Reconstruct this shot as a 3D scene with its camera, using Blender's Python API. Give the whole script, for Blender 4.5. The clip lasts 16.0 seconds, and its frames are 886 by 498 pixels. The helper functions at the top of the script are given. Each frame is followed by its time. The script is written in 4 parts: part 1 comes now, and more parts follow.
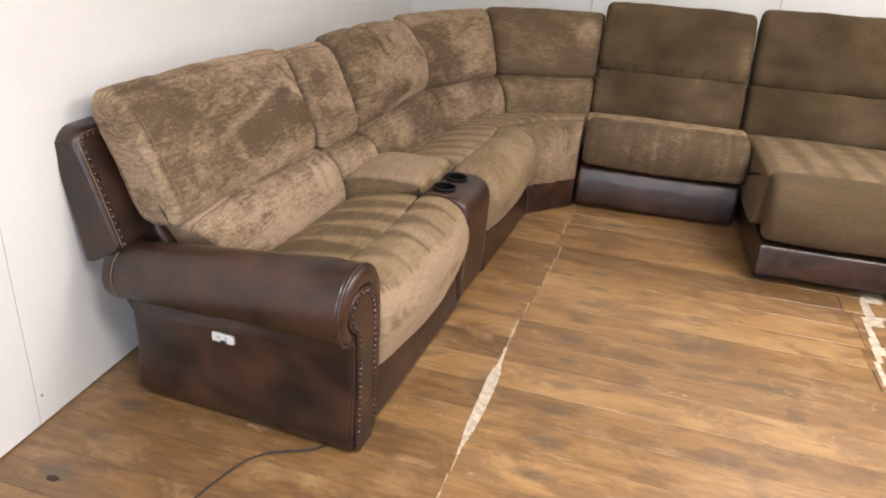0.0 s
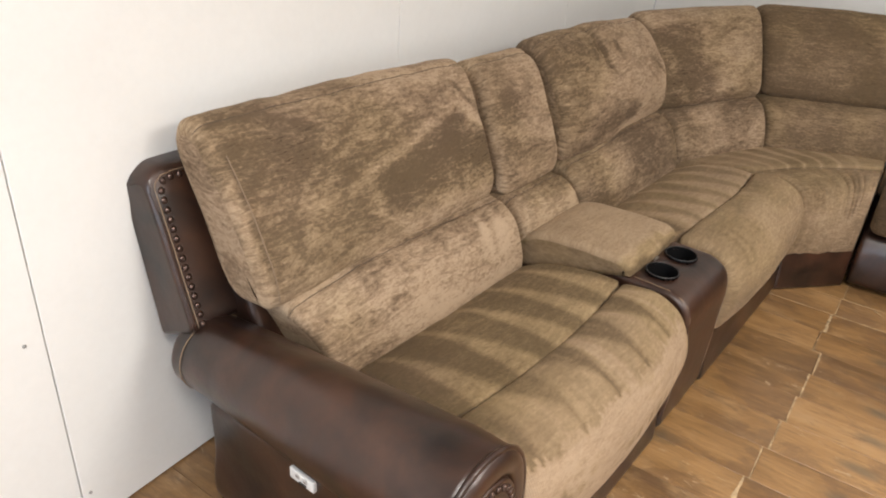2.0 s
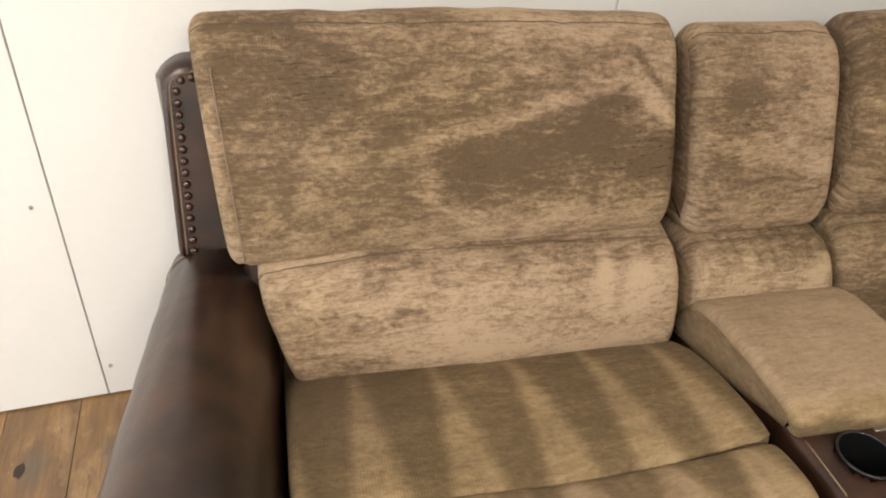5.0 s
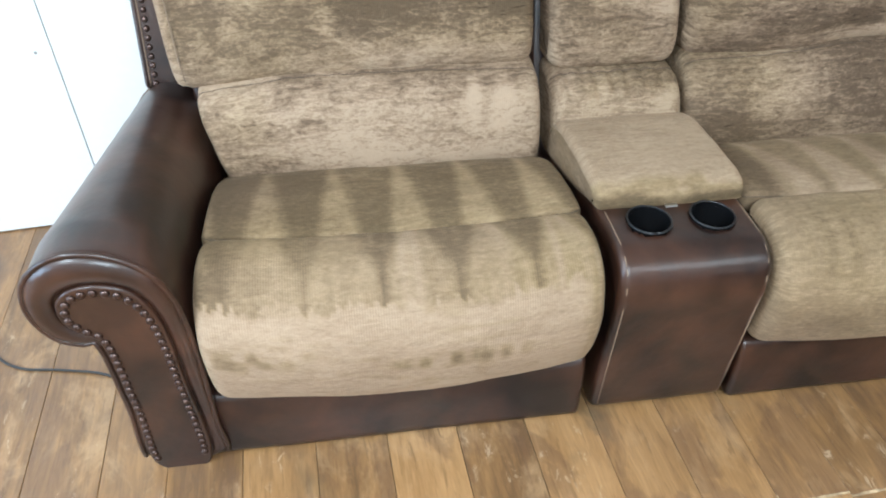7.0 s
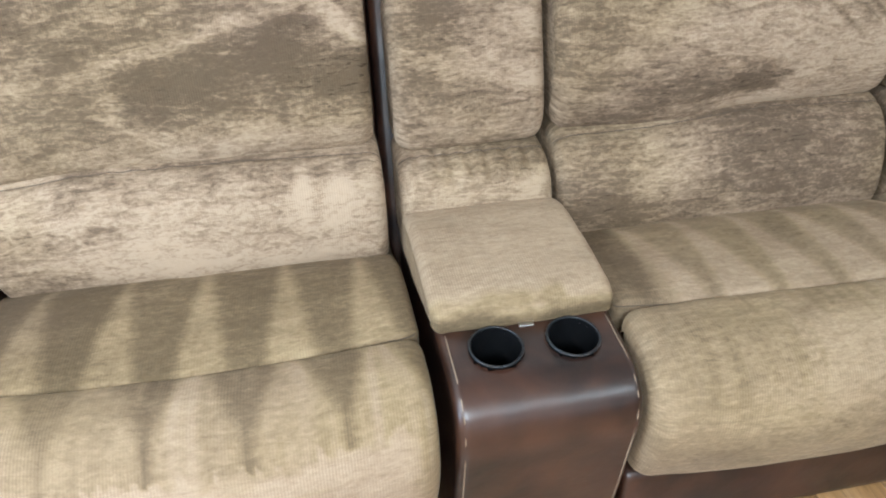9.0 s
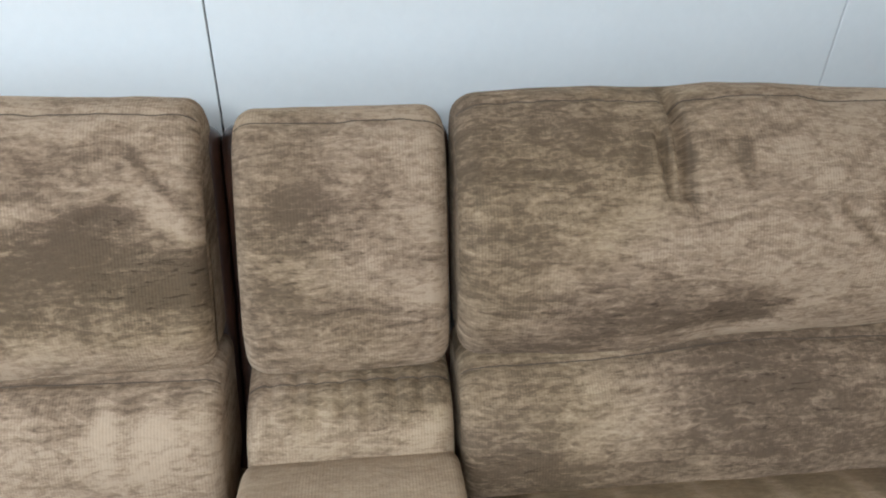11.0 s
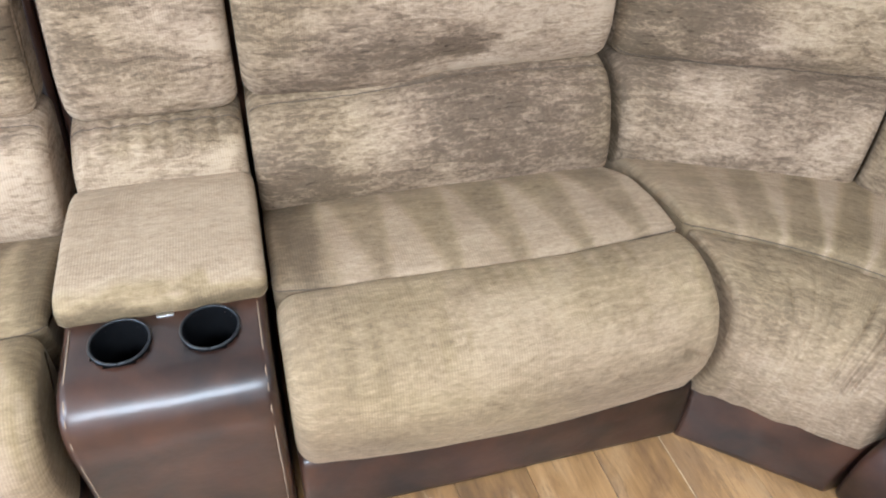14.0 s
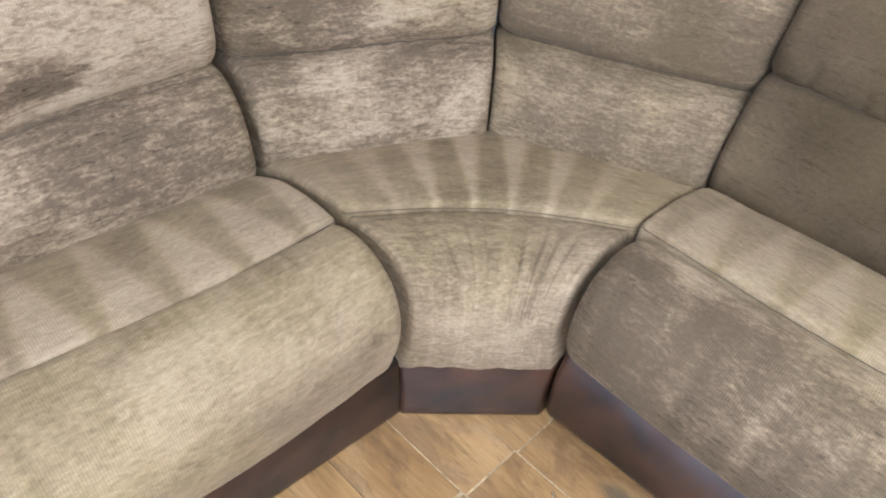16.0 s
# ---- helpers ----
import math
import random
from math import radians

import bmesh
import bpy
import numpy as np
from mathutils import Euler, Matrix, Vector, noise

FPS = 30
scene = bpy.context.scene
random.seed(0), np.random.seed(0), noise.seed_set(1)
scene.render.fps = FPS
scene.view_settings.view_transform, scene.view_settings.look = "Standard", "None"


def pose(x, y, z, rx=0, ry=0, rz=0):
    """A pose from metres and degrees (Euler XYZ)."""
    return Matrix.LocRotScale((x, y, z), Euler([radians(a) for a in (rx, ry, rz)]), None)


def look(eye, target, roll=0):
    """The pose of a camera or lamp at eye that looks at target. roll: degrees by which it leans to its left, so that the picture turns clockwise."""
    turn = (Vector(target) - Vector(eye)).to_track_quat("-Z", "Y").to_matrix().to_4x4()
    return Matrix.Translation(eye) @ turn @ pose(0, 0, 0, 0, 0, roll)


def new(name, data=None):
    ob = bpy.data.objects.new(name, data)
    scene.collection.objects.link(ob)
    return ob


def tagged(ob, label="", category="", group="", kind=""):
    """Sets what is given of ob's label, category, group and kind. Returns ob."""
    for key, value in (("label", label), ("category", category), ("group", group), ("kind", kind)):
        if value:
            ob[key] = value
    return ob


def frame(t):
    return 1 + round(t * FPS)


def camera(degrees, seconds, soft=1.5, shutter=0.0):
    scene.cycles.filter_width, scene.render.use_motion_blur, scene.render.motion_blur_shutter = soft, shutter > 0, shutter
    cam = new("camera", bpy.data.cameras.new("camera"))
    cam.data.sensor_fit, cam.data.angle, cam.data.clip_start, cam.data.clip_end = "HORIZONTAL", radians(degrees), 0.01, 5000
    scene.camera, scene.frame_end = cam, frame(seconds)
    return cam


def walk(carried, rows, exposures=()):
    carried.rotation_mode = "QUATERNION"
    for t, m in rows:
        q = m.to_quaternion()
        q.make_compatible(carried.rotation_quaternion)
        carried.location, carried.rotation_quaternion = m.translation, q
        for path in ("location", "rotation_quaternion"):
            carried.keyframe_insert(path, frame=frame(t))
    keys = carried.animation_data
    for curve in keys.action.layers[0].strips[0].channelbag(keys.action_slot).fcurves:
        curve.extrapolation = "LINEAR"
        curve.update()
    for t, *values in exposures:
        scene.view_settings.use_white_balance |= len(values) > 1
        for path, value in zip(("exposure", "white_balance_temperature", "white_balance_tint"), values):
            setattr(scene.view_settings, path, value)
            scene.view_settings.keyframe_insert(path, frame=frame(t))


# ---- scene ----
cam = camera(63.6, 16.0, 2.0)
PATH = [
    (0, (1.803, 2.338, 1.505), (1.233, 4.062, 0.668), 4.0),
    (0.5, (1.78, 2.494, 1.503), (1.072, 4.139, 0.613), 4.0),
    (1, (1.682, 2.712, 1.507), (0.881, 4.299, 0.59), 4.1),
    (1.5, (1.582, 2.894, 1.52), (0.675, 4.414, 0.591), 4.4),
    (2, (1.493, 3.144, 1.492), (0.437, 4.56, 0.553), 4.2),
    (2.5, (1.431, 3.372, 1.502), (0.244, 4.657, 0.533), 4.6),
    (3, (1.253, 3.537, 1.454), (-0.032, 4.725, 0.486), 5.7),
    (5.5, (1.62, 4.177, 1.422), (0.08, 4.464, 0.178), 3.6),
    (6, (1.775, 4.249, 1.431), (0.269, 4.465, 0.134), 2.3),
    (6.5, (1.932, 4.333, 1.426), (0.442, 4.519, 0.105), 1.7),
    (7, (2.024, 4.389, 1.443), (0.535, 4.623, 0.129), 1.2),
    (7.5, (2.047, 4.476, 1.447), (0.573, 4.791, 0.134), 0.6),
    (8, (1.967, 4.544, 1.436), (0.543, 4.97, 0.098), 1.6),
    (10.5, (1.371, 5.039, 1.421), (-0.27, 5.156, 0.284), 1.0),
    (11, (1.284, 5.123, 1.438), (-0.361, 5.324, 0.319), 1.7),
    (11.5, (1.287, 5.286, 1.423), (-0.362, 5.559, 0.325), 3.0),
    (12, (1.341, 5.406, 1.42), (-0.265, 5.698, 0.265), 3.4),
    (12.5, (1.42, 5.415, 1.413), (-0.129, 5.71, 0.183), 3.3),
    (13, (1.523, 5.335, 1.421), (0.041, 5.659, 0.117), 3.3),
    (13.5, (1.639, 5.271, 1.422), (0.22, 5.661, 0.068), 4.2),
    (14, (1.753, 5.27, 1.44), (0.378, 5.733, 0.063), 4.5),
    (14.5, (1.876, 5.288, 1.463), (0.541, 5.887, 0.1), 5.2),
    (15, (1.937, 5.32, 1.471), (0.669, 6.086, 0.127), 5.1),
    (15.5, (1.909, 5.384, 1.467), (0.771, 6.345, 0.132), 5.6),
    (16, (1.772, 5.437, 1.434), (0.74, 6.511, 0.098), 6.3),
]
walk(cam, [(t, look(eye, target, roll)) for t, eye, target, roll in PATH], [
    (0, 0.10, 6200, 15), (1.5, 0.20, 6300, 12), (2, 0.12, 6300, 12), (3, -0.09, 6700, 11), (5.5, 0.25, 6500, 10), (6.5, 0.45, 5200, 1), (8, 0.84, 4900, 0), (10.5, 0.44, 5050, 3), (11, 0.27, 5050, 3), (11.5, 0.28, 5200, 4), (12, 0.46, 5550, 8),
    (12.5, 0.56, 5500, 5), (13, 0.87, 5050, 4), (14.5, 1.15, 4850, 5), (16, 1.12, 4800, 4)])

# ---------------------------------------------------------------- light
world = bpy.data.worlds.new("world")
scene.world = world
world.use_nodes = True
world.node_tree.nodes["Background"].inputs[0].default_value = (0.8, 0.88, 1.0, 1)
world.node_tree.nodes["Background"].inputs[1].default_value = 0.3


def lamp(name, eye, target, sx, sy, watts, colour):
    data = bpy.data.lights.new(name, "AREA")
    data.shape, data.size, data.size_y = "RECTANGLE", sx, sy
    data.energy, data.color = watts, colour
    ob = new(name, data)
    ob.matrix_world = look(eye, target)
    return ob


# Unseen lamps under the ceiling, placed to match brightness and the console's highlight.
lamp("unseen_ceiling_lamp", (2.1, 2.8, 2.55), (2.1, 2.8, 0), 1.2, 0.6, 62, (1.0, 0.94, 0.85))
lamp("unseen_ceiling_lamp", (3.5, 4.5, 2.55), (3.5, 4.5, 0), 1.2, 1.2, 104, (1.0, 0.94, 0.85))
lamp("unseen_ceiling_lamp", (3.0, 6.4, 2.55), (3.0, 6.4, 0), 1.0, 1.0, 23, (1.0, 0.93, 0.82))
# Added lamp, unseen: stands in for cool daylight from behind the start.
lamp("unseen_day_lamp", (2.30, 0.37, 1.45), (2.0, 5.0, 0.9), 1.7, 1.3, 62, (0.82, 0.90, 1.0))


# ---------------------------------------------------------------- materials
class Nodes:
    """A short way to write node trees."""

    def __init__(self, name):
        self.mat = bpy.data.materials.new(name)
        self.mat.use_nodes = True
        self.tree = self.mat.node_tree
        self.bsdf = self.tree.nodes["Principled BSDF"]

    def add(self, kind, settings=None, **values):
        node = self.tree.nodes.new(kind)
        settings = settings or {}
        if "attribute_name" in settings:
            node.attribute_name = settings["attribute_name"]
        if "interpolation_type" in settings:
            node.interpolation_type = settings["interpolation_type"]
        if "bands_direction" in settings:
            node.bands_direction = settings["bands_direction"]
        if "operation" in settings:
            node.operation = settings["operation"]
        for key, value in values.items():
            self.put(node.inputs[key.replace("_", " ")], value)
        return node

    def put(self, socket, value):
        if isinstance(value, bpy.types.NodeSocket):
            self.tree.links.new(value, socket)
        else:
            socket.default_value = value

    def math(self, op, a, b=0.0, c=0.0, clamp=False):
        node = self.tree.nodes.new("ShaderNodeMath")
        node.operation, node.use_clamp = op, clamp
        for socket, value in zip(node.inputs, (a, b, c)):
            self.put(socket, value)
        return node.outputs[0]

    def coords(self, scale=(1, 1, 1), shift=(0, 0, 0), which="Object"):
        tc = self.add("ShaderNodeTexCoord")
        mp = self.add("ShaderNodeMapping", Vector=tc.outputs[which], Scale=scale, Location=shift)
        return mp.outputs[0]

    def noise(self, vector, scale, detail=4.0, rough=0.55, lump=0.0):
        n = self.add("ShaderNodeTexNoise", Vector=vector, Scale=scale, Detail=detail, Roughness=rough, Distortion=lump)
        return n.outputs["Fac"]

    def ramp(self, fac, stops):
        node = self.tree.nodes.new("ShaderNodeValToRGB")
        self.put(node.inputs[0], fac)
        els = node.color_ramp.elements
        while len(els) < len(stops):
            els.new(0.5)
        for el, (pos, col) in zip(els, stops):
            el.position, el.color = pos, (*col, 1)
        return node.outputs[0]

    def mix(self, fac, a, b, blend="MIX"):
        node = self.tree.nodes.new("ShaderNodeMix")
        node.data_type, node.blend_type = "RGBA", blend
        for socket, value in ((node.inputs[0], fac), (node.inputs[6], a), (node.inputs[7], b)):
            self.put(socket, value if isinstance(value, (bpy.types.NodeSocket, float)) else (*value, 1))
        return node.outputs[2]

    def bump(self, height, strength, distance):
        node = self.add("ShaderNodeBump", Height=height, Strength=strength, Distance=distance)
        self.tree.links.new(node.outputs[0], self.bsdf.inputs["Normal"])

    def set(self, **values):
        for key, value in values.items():
            socket = self.bsdf.inputs[key.replace("_", " ")]
            if isinstance(value, tuple) and len(value) == 3:
                value = (*value, 1)
            self.put(socket, value)


def chenille(name, light, mid, dark):
    """Brushed chenille: the nap lies in light and dark patches; the 'nap' attribute holds brushed marks and other
    lighter or darker tones, with dim light painted into some pads.
    """
    n = Nodes(name)
    nap = n.add("ShaderNodeAttribute", {"attribute_name": "nap"}).outputs["Fac"]
    cloth = n.add("ShaderNodeAttribute", {"attribute_name": "cloth"}).outputs["Vector"]

    def at(su, ss, sw=1.0):
        """Along the width, down the cloth, from pad to pad."""
        return n.add("ShaderNodeMapping", Vector=cloth, Scale=(su, ss, sw)).outputs[0]

    grain = n.add("ShaderNodeAttribute", {"attribute_name": "grain"}).outputs["Fac"]
    patches = n.noise(at(4.6, 7.0), 1.0, 4.0, 0.58, 0.6)
    strokes = n.noise(at(20, 80), 1.0, 4.0, 0.68, 0.9)
    tufts = n.noise(at(85, 125), 1.0, 3.0, 0.66, 0.5)
    flecks = n.noise(at(150, 300), 1.0, 3.0, 0.6)

    def part_of(value, weight, rest):
        return n.math("MULTIPLY_ADD", n.math("SUBTRACT", value, 0.5), weight, rest)

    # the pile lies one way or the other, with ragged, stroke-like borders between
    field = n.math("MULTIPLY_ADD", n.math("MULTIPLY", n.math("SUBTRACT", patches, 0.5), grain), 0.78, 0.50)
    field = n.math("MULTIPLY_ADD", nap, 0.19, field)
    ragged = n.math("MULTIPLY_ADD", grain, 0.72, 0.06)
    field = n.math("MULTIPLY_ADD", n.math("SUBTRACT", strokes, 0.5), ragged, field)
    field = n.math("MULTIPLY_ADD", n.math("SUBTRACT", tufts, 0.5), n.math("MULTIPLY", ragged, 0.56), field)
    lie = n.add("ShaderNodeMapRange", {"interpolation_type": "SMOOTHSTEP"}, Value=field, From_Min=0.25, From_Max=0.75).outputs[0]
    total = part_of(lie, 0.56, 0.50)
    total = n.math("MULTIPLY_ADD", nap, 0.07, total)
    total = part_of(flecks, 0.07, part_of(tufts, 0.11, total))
    # single crushed strokes across the pile, thick in some places and absent in others
    crush = n.noise(at(24, 150, 1.7), 1.0, 3.0, 0.6, 0.8)
    crush = n.add("ShaderNodeMapRange", {"interpolation_type": "SMOOTHSTEP"}, Value=crush, From_Min=0.56, From_Max=0.66).outputs[0]
    where = n.add("ShaderNodeMapRange", Value=n.noise(at(3.0, 4.0, 2.3), 1.0, 2.0, 0.5), From_Min=0.40, From_Max=0.58).outputs[0]
    total = n.math("MULTIPLY_ADD", n.math("MULTIPLY", n.math("MULTIPLY", crush, where), grain), -0.13, total)
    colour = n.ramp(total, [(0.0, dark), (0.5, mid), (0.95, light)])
    tone = n.noise(at(2.1, 2.4), 1.0, 2.0, 0.5)
    olive = n.math("MULTIPLY_ADD", n.math("SUBTRACT", 1.0, grain), 0.6, n.math("MULTIPLY", n.ramp(tone, [(0.42, (0, 0, 0)), (0.62, (1, 1, 1))]), 0.4))
    olive = n.math("MULTIPLY", olive, n.math("SUBTRACT", 1.0, n.math("MULTIPLY", nap, 2.2), 0.0, True), 0.0, True)
    colour = n.mix(olive, colour, n.mix(1.0, colour, (0.98, 1.0, 0.80), "MULTIPLY"))
    # fine upright ribs of the weave
    weave = n.add("ShaderNodeTexWave", {"bands_direction": "X"}, Vector=cloth, Scale=62.0, Distortion=1.2, Detail=2.0, Detail_Scale=3.0)
    cord = n.add("ShaderNodeMapRange", Value=n.noise(at(7, 9, 3.1), 1.0, 2.0, 0.5), From_Min=0.40, From_Max=0.62, To_Min=0.03, To_Max=0.17).outputs[0]
    ribs = n.math("MULTIPLY_ADD", n.math("SUBTRACT", weave.outputs["Fac"], 0.5), cord, 1.0)
    grey = n.add("ShaderNodeCombineColor", Red=ribs, Green=ribs, Blue=ribs).outputs[0]
    n.set(Base_Color=n.mix(1.0, colour, grey, "MULTIPLY"), Roughness=0.95, Sheen_Weight=n.math("MULTIPLY_ADD", lie, 0.20, 0.16), Sheen_Roughness=0.45, Sheen_Tint=light)
    n.bsdf.inputs["Specular IOR Level"].default_value = 0.1
    height = n.math("MULTIPLY_ADD", lie, 0.35, n.math("MULTIPLY_ADD", tufts, 0.5, n.math("MULTIPLY", flecks, 0.3)))
    height = n.math("MULTIPLY_ADD", weave.outputs["Fac"], 0.06, height)
    crumple = n.noise(at(9, 16), 1.0, 3.0, 0.6, 0.8)
    n.bump(n.math("MULTIPLY_ADD", crumple, 2.0, height), 0.36, 0.004)
    return n.mat


def leather(name, base, worn, rough=0.36):
    n = Nodes(name)
    co = n.coords()
    blotch = n.noise(co, 6.5, 3.0, 0.5, 0.6)
    fine = n.noise(co, 60.0, 3.0, 0.6)
    colour = n.ramp(n.math("MULTIPLY_ADD", fine, 0.12, n.math("MULTIPLY", blotch, 0.94)), [(0.38, base), (0.72, worn)])
    pores = n.add("ShaderNodeTexVoronoi", Vector=co, Scale=420.0).outputs["Distance"]
    n.set(Base_Color=colour, Roughness=n.math("MULTIPLY_ADD", blotch, 0.14, rough - 0.07), Coat_Weight=0.28, Coat_Roughness=0.30, Specular_IOR_Level=0.42)
    soft = n.noise(co, 14.0, 3.0, 0.5)
    n.bump(n.math("MULTIPLY_ADD", soft, 3.0, n.math("MULTIPLY", pores, 0.12)), 0.25, 0.003)
    return n.mat


def plain(name, colour, rough, metal=0.0, vary=0.12):
    n = Nodes(name)
    f = n.noise(n.coords(), 30.0, 4.0, 0.6)
    lo = tuple(c * (1 - vary) for c in colour)
    hi = tuple(min(1, c * (1 + vary)) for c in colour)
    n.set(Base_Color=n.ramp(f, [(0.3, lo), (0.7, hi)]), Roughness=rough, Metallic=metal)
    return n.mat


def painted_wall():
    n = Nodes("painted_wall_board")
    co = n.coords()
    f = n.noise(co, 2.2, 5.0, 0.6)
    g = n.noise(co, 45.0, 4.0, 0.65)
    scuff = n.noise(n.coords((1, 2.5, 9)), 7.0, 6.0, 0.75)
    colour = n.ramp(n.math("MULTIPLY_ADD", g, 0.3, n.math("MULTIPLY", f, 0.7)), [(0.25, (0.74, 0.74, 0.72)), (0.75, (0.83, 0.83, 0.81))])
    marks = n.ramp(scuff, [(0.0, (1, 1, 1)), (0.70, (1, 1, 1)), (0.82, (0.82, 0.82, 0.80))])
    n.set(Base_Color=n.mix(1.0, colour, marks, "MULTIPLY"), Roughness=0.5)
    n.bump(n.math("ADD", g, n.math("MULTIPLY", f, 0.6)), 0.12, 0.004)
    return n.mat


def plank_wood():
    """Worn brown laminate: grain along local x, each board shifted by its own random number."""
    n = Nodes("worn_wood_plank")
    rnd = n.add("ShaderNodeObjectInfo").outputs["Random"]
    tc = n.add("ShaderNodeTexCoord").outputs["Object"]
    off = n.add("ShaderNodeCombineXYZ", X=n.math("MULTIPLY", rnd, 91.0), Y=n.math("MULTIPLY", rnd, 53.0), Z=n.math("MULTIPLY", rnd, 17.0)).outputs[0]
    mv = n.add("ShaderNodeVectorMath", {"operation": "ADD"})
    n.put(mv.inputs[0], tc)
    n.put(mv.inputs[1], off)

    def at(sx, sy, sz=1.0):
        return n.add("ShaderNodeMapping", Vector=mv.outputs[0], Scale=(sx, sy, sz)).outputs[0]

    grain = n.noise(at(4.0, 42), 1.0, 6.0, 0.68, 1.1)
    rings = n.noise(at(2.0, 8), 1.0, 6.0, 0.62, 1.2)
    worn = n.noise(at(5.0, 9), 1.0, 6.0, 0.68, 0.5)
    fine = n.noise(at(14, 190), 1.0, 4.0, 0.7)
    t = n.math("MULTIPLY_ADD", grain, 0.46, n.math("MULTIPLY", rings, 0.54))
    t = n.math("MULTIPLY_ADD", n.math("SUBTRACT", rnd, 0.5), 0.30, t)
    base = n.ramp(t, [(0.28, (0.125, 0.068, 0.028)), (0.5, (0.255, 0.140, 0.052)), (0.72, (0.385, 0.224, 0.092))])
    pale = n.ramp(worn, [(0.0, (0, 0, 0)), (0.52, (0, 0, 0)), (0.68, (1, 1, 1))])
    colour = n.mix(n.math("MULTIPLY", pale, 0.55), base, (0.41, 0.262, 0.128))
    # the printed grey knot that every board repeats
    split = n.add("ShaderNodeSeparateXYZ", Vector=tc)
    wob = n.math("MULTIPLY", n.math("SUBTRACT", worn, 0.5), 1.3)
    kx = n.math("DIVIDE", n.math("SUBTRACT", split.outputs[0], 0.24), 0.075)
    ky = n.math("DIVIDE", n.math("SUBTRACT", split.outputs[1], 0.085), 0.036)
    kd = n.math("ADD", n.math("SQRT", n.math("ADD", n.math("MULTIPLY", kx, kx), n.math("MULTIPLY", ky, ky))), wob)
    knot_mask = n.add("ShaderNodeMapRange", {"interpolation_type": "SMOOTHSTEP"}, Value=kd, From_Min=1.15, From_Max=0.15).outputs[0]
    colour = n.mix(n.math("MULTIPLY", knot_mask, 0.62), colour, (0.085, 0.075, 0.055))
    soil = n.ramp(n.noise(at(3.8, 6.5, 2.0), 1.0, 5.0, 0.65, 0.6), [(0.0, (0, 0, 0)), (0.50, (0, 0, 0)), (0.58, (1, 1, 1))])
    colour = n.mix(n.math("MULTIPLY", soil, 0.48), colour, (0.125, 0.068, 0.034))
    spill = n.noise(n.add("ShaderNodeMapping", Vector=n.add("ShaderNodeNewGeometry").outputs["Position"], Scale=(2.4, 2.9, 1)).outputs[0], 1.0, 4.0, 0.62, 0.4)
    stain = n.ramp(spill, [(0.0, (0, 0, 0)), (0.60, (0, 0, 0)), (0.72, (1, 1, 1))])
    colour = n.mix(n.math("MULTIPLY", stain, 0.55), colour, (0.085, 0.066, 0.040))
    scuff = n.ramp(n.noise(at(16, 30, 3.0), 1.0, 6.0, 0.72, 0.8), [(0.0, (0, 0, 0)), (0.60, (0, 0, 0)), (0.66, (1, 1, 1))])
    rubbed = n.ramp(n.noise(at(1.7, 2.3, 1.0), 1.0, 2.0, 0.5), [(0.0, (0, 0, 0)), (0.48, (0, 0, 0)), (0.62, (1, 1, 1))])
    colour = n.mix(n.math("MULTIPLY", n.math("MULTIPLY", scuff, rubbed), 0.6), colour, (0.50, 0.37, 0.23))
    lines = n.math("MULTIPLY_ADD", fine, 0.46, 0.77)
    grey = n.add("ShaderNodeCombineColor", Red=lines, Green=lines, Blue=lines).outputs[0]
    cracks = n.ramp(n.noise(at(11, 95, 1.3), 1.0, 3.0, 0.6, 0.6), [(0.0, (0, 0, 0)), (0.58, (0, 0, 0)), (0.66, (1, 1, 1))])
    colour = n.mix(n.math("MULTIPLY", n.math("MULTIPLY", cracks, n.math("MULTIPLY_ADD", pale, 0.5, 0.5)), 0.62), colour, (0.085, 0.045, 0.02))
    n.set(Base_Color=n.mix(1.0, colour, grey, "MULTIPLY"), Roughness=n.math("MULTIPLY_ADD", worn, 0.3, 0.2), Coat_Weight=0.35, Coat_Roughness=0.26)
    n.bsdf.inputs["Specular IOR Level"].default_value = 0.5
    n.bump(n.math("MULTIPLY_ADD", fine, 0.5, grain), 0.22, 0.003)
    return n.mat


FABRIC = chenille("brown_chenille", (0.445, 0.335, 0.228), (0.240, 0.169, 0.109), (0.046, 0.031, 0.019))
LEATHER = leather("dark_brown_leather", (0.0095, 0.0056, 0.0046), (0.056, 0.0235, 0.0128), 0.34)
SEAM = plain("dark_seam_shade", (0.080, 0.056, 0.036), 0.9)
TAN = plain("light_tan_thread", (0.22, 0.155, 0.10), 0.85)
NAIL = plain("dark_bronze_nail", (0.09, 0.06, 0.05), 0.3, 0.85)
BLACK = plain("black_plastic", (0.006, 0.006, 0.0065), 0.6)
CUP = plain("matt_black_plastic", (0.003, 0.003, 0.0034), 0.75)
CUP.node_tree.nodes["Principled BSDF"].inputs["Specular IOR Level"].default_value = 0.06
RIM = plain("satin_black_plastic", (0.012, 0.012, 0.013), 0.32)
WHITE = plain("white_plastic", (0.75, 0.75, 0.73), 0.4, 0.0, 0.03)
CABLE = plain("black_rubber", (0.02, 0.019, 0.018), 0.5)
STEEL = plain("brushed_steel", (0.6, 0.6, 0.6), 0.3, 1.0, 0.05)
WALL = painted_wall()
WALL_GAP = plain("painted_seam", (0.24, 0.23, 0.21), 0.8)
GAP = plain("dusty_dark_gap", (0.15, 0.095, 0.05), 0.9)
PLANK = plank_wood()
FILLER = plain("chalky_filler", (0.40, 0.29, 0.165), 0.95, 0.0, 0.55)
PALE = plain("pale_filler", (0.50, 0.42, 0.32), 0.9, 0.0, 0.35)
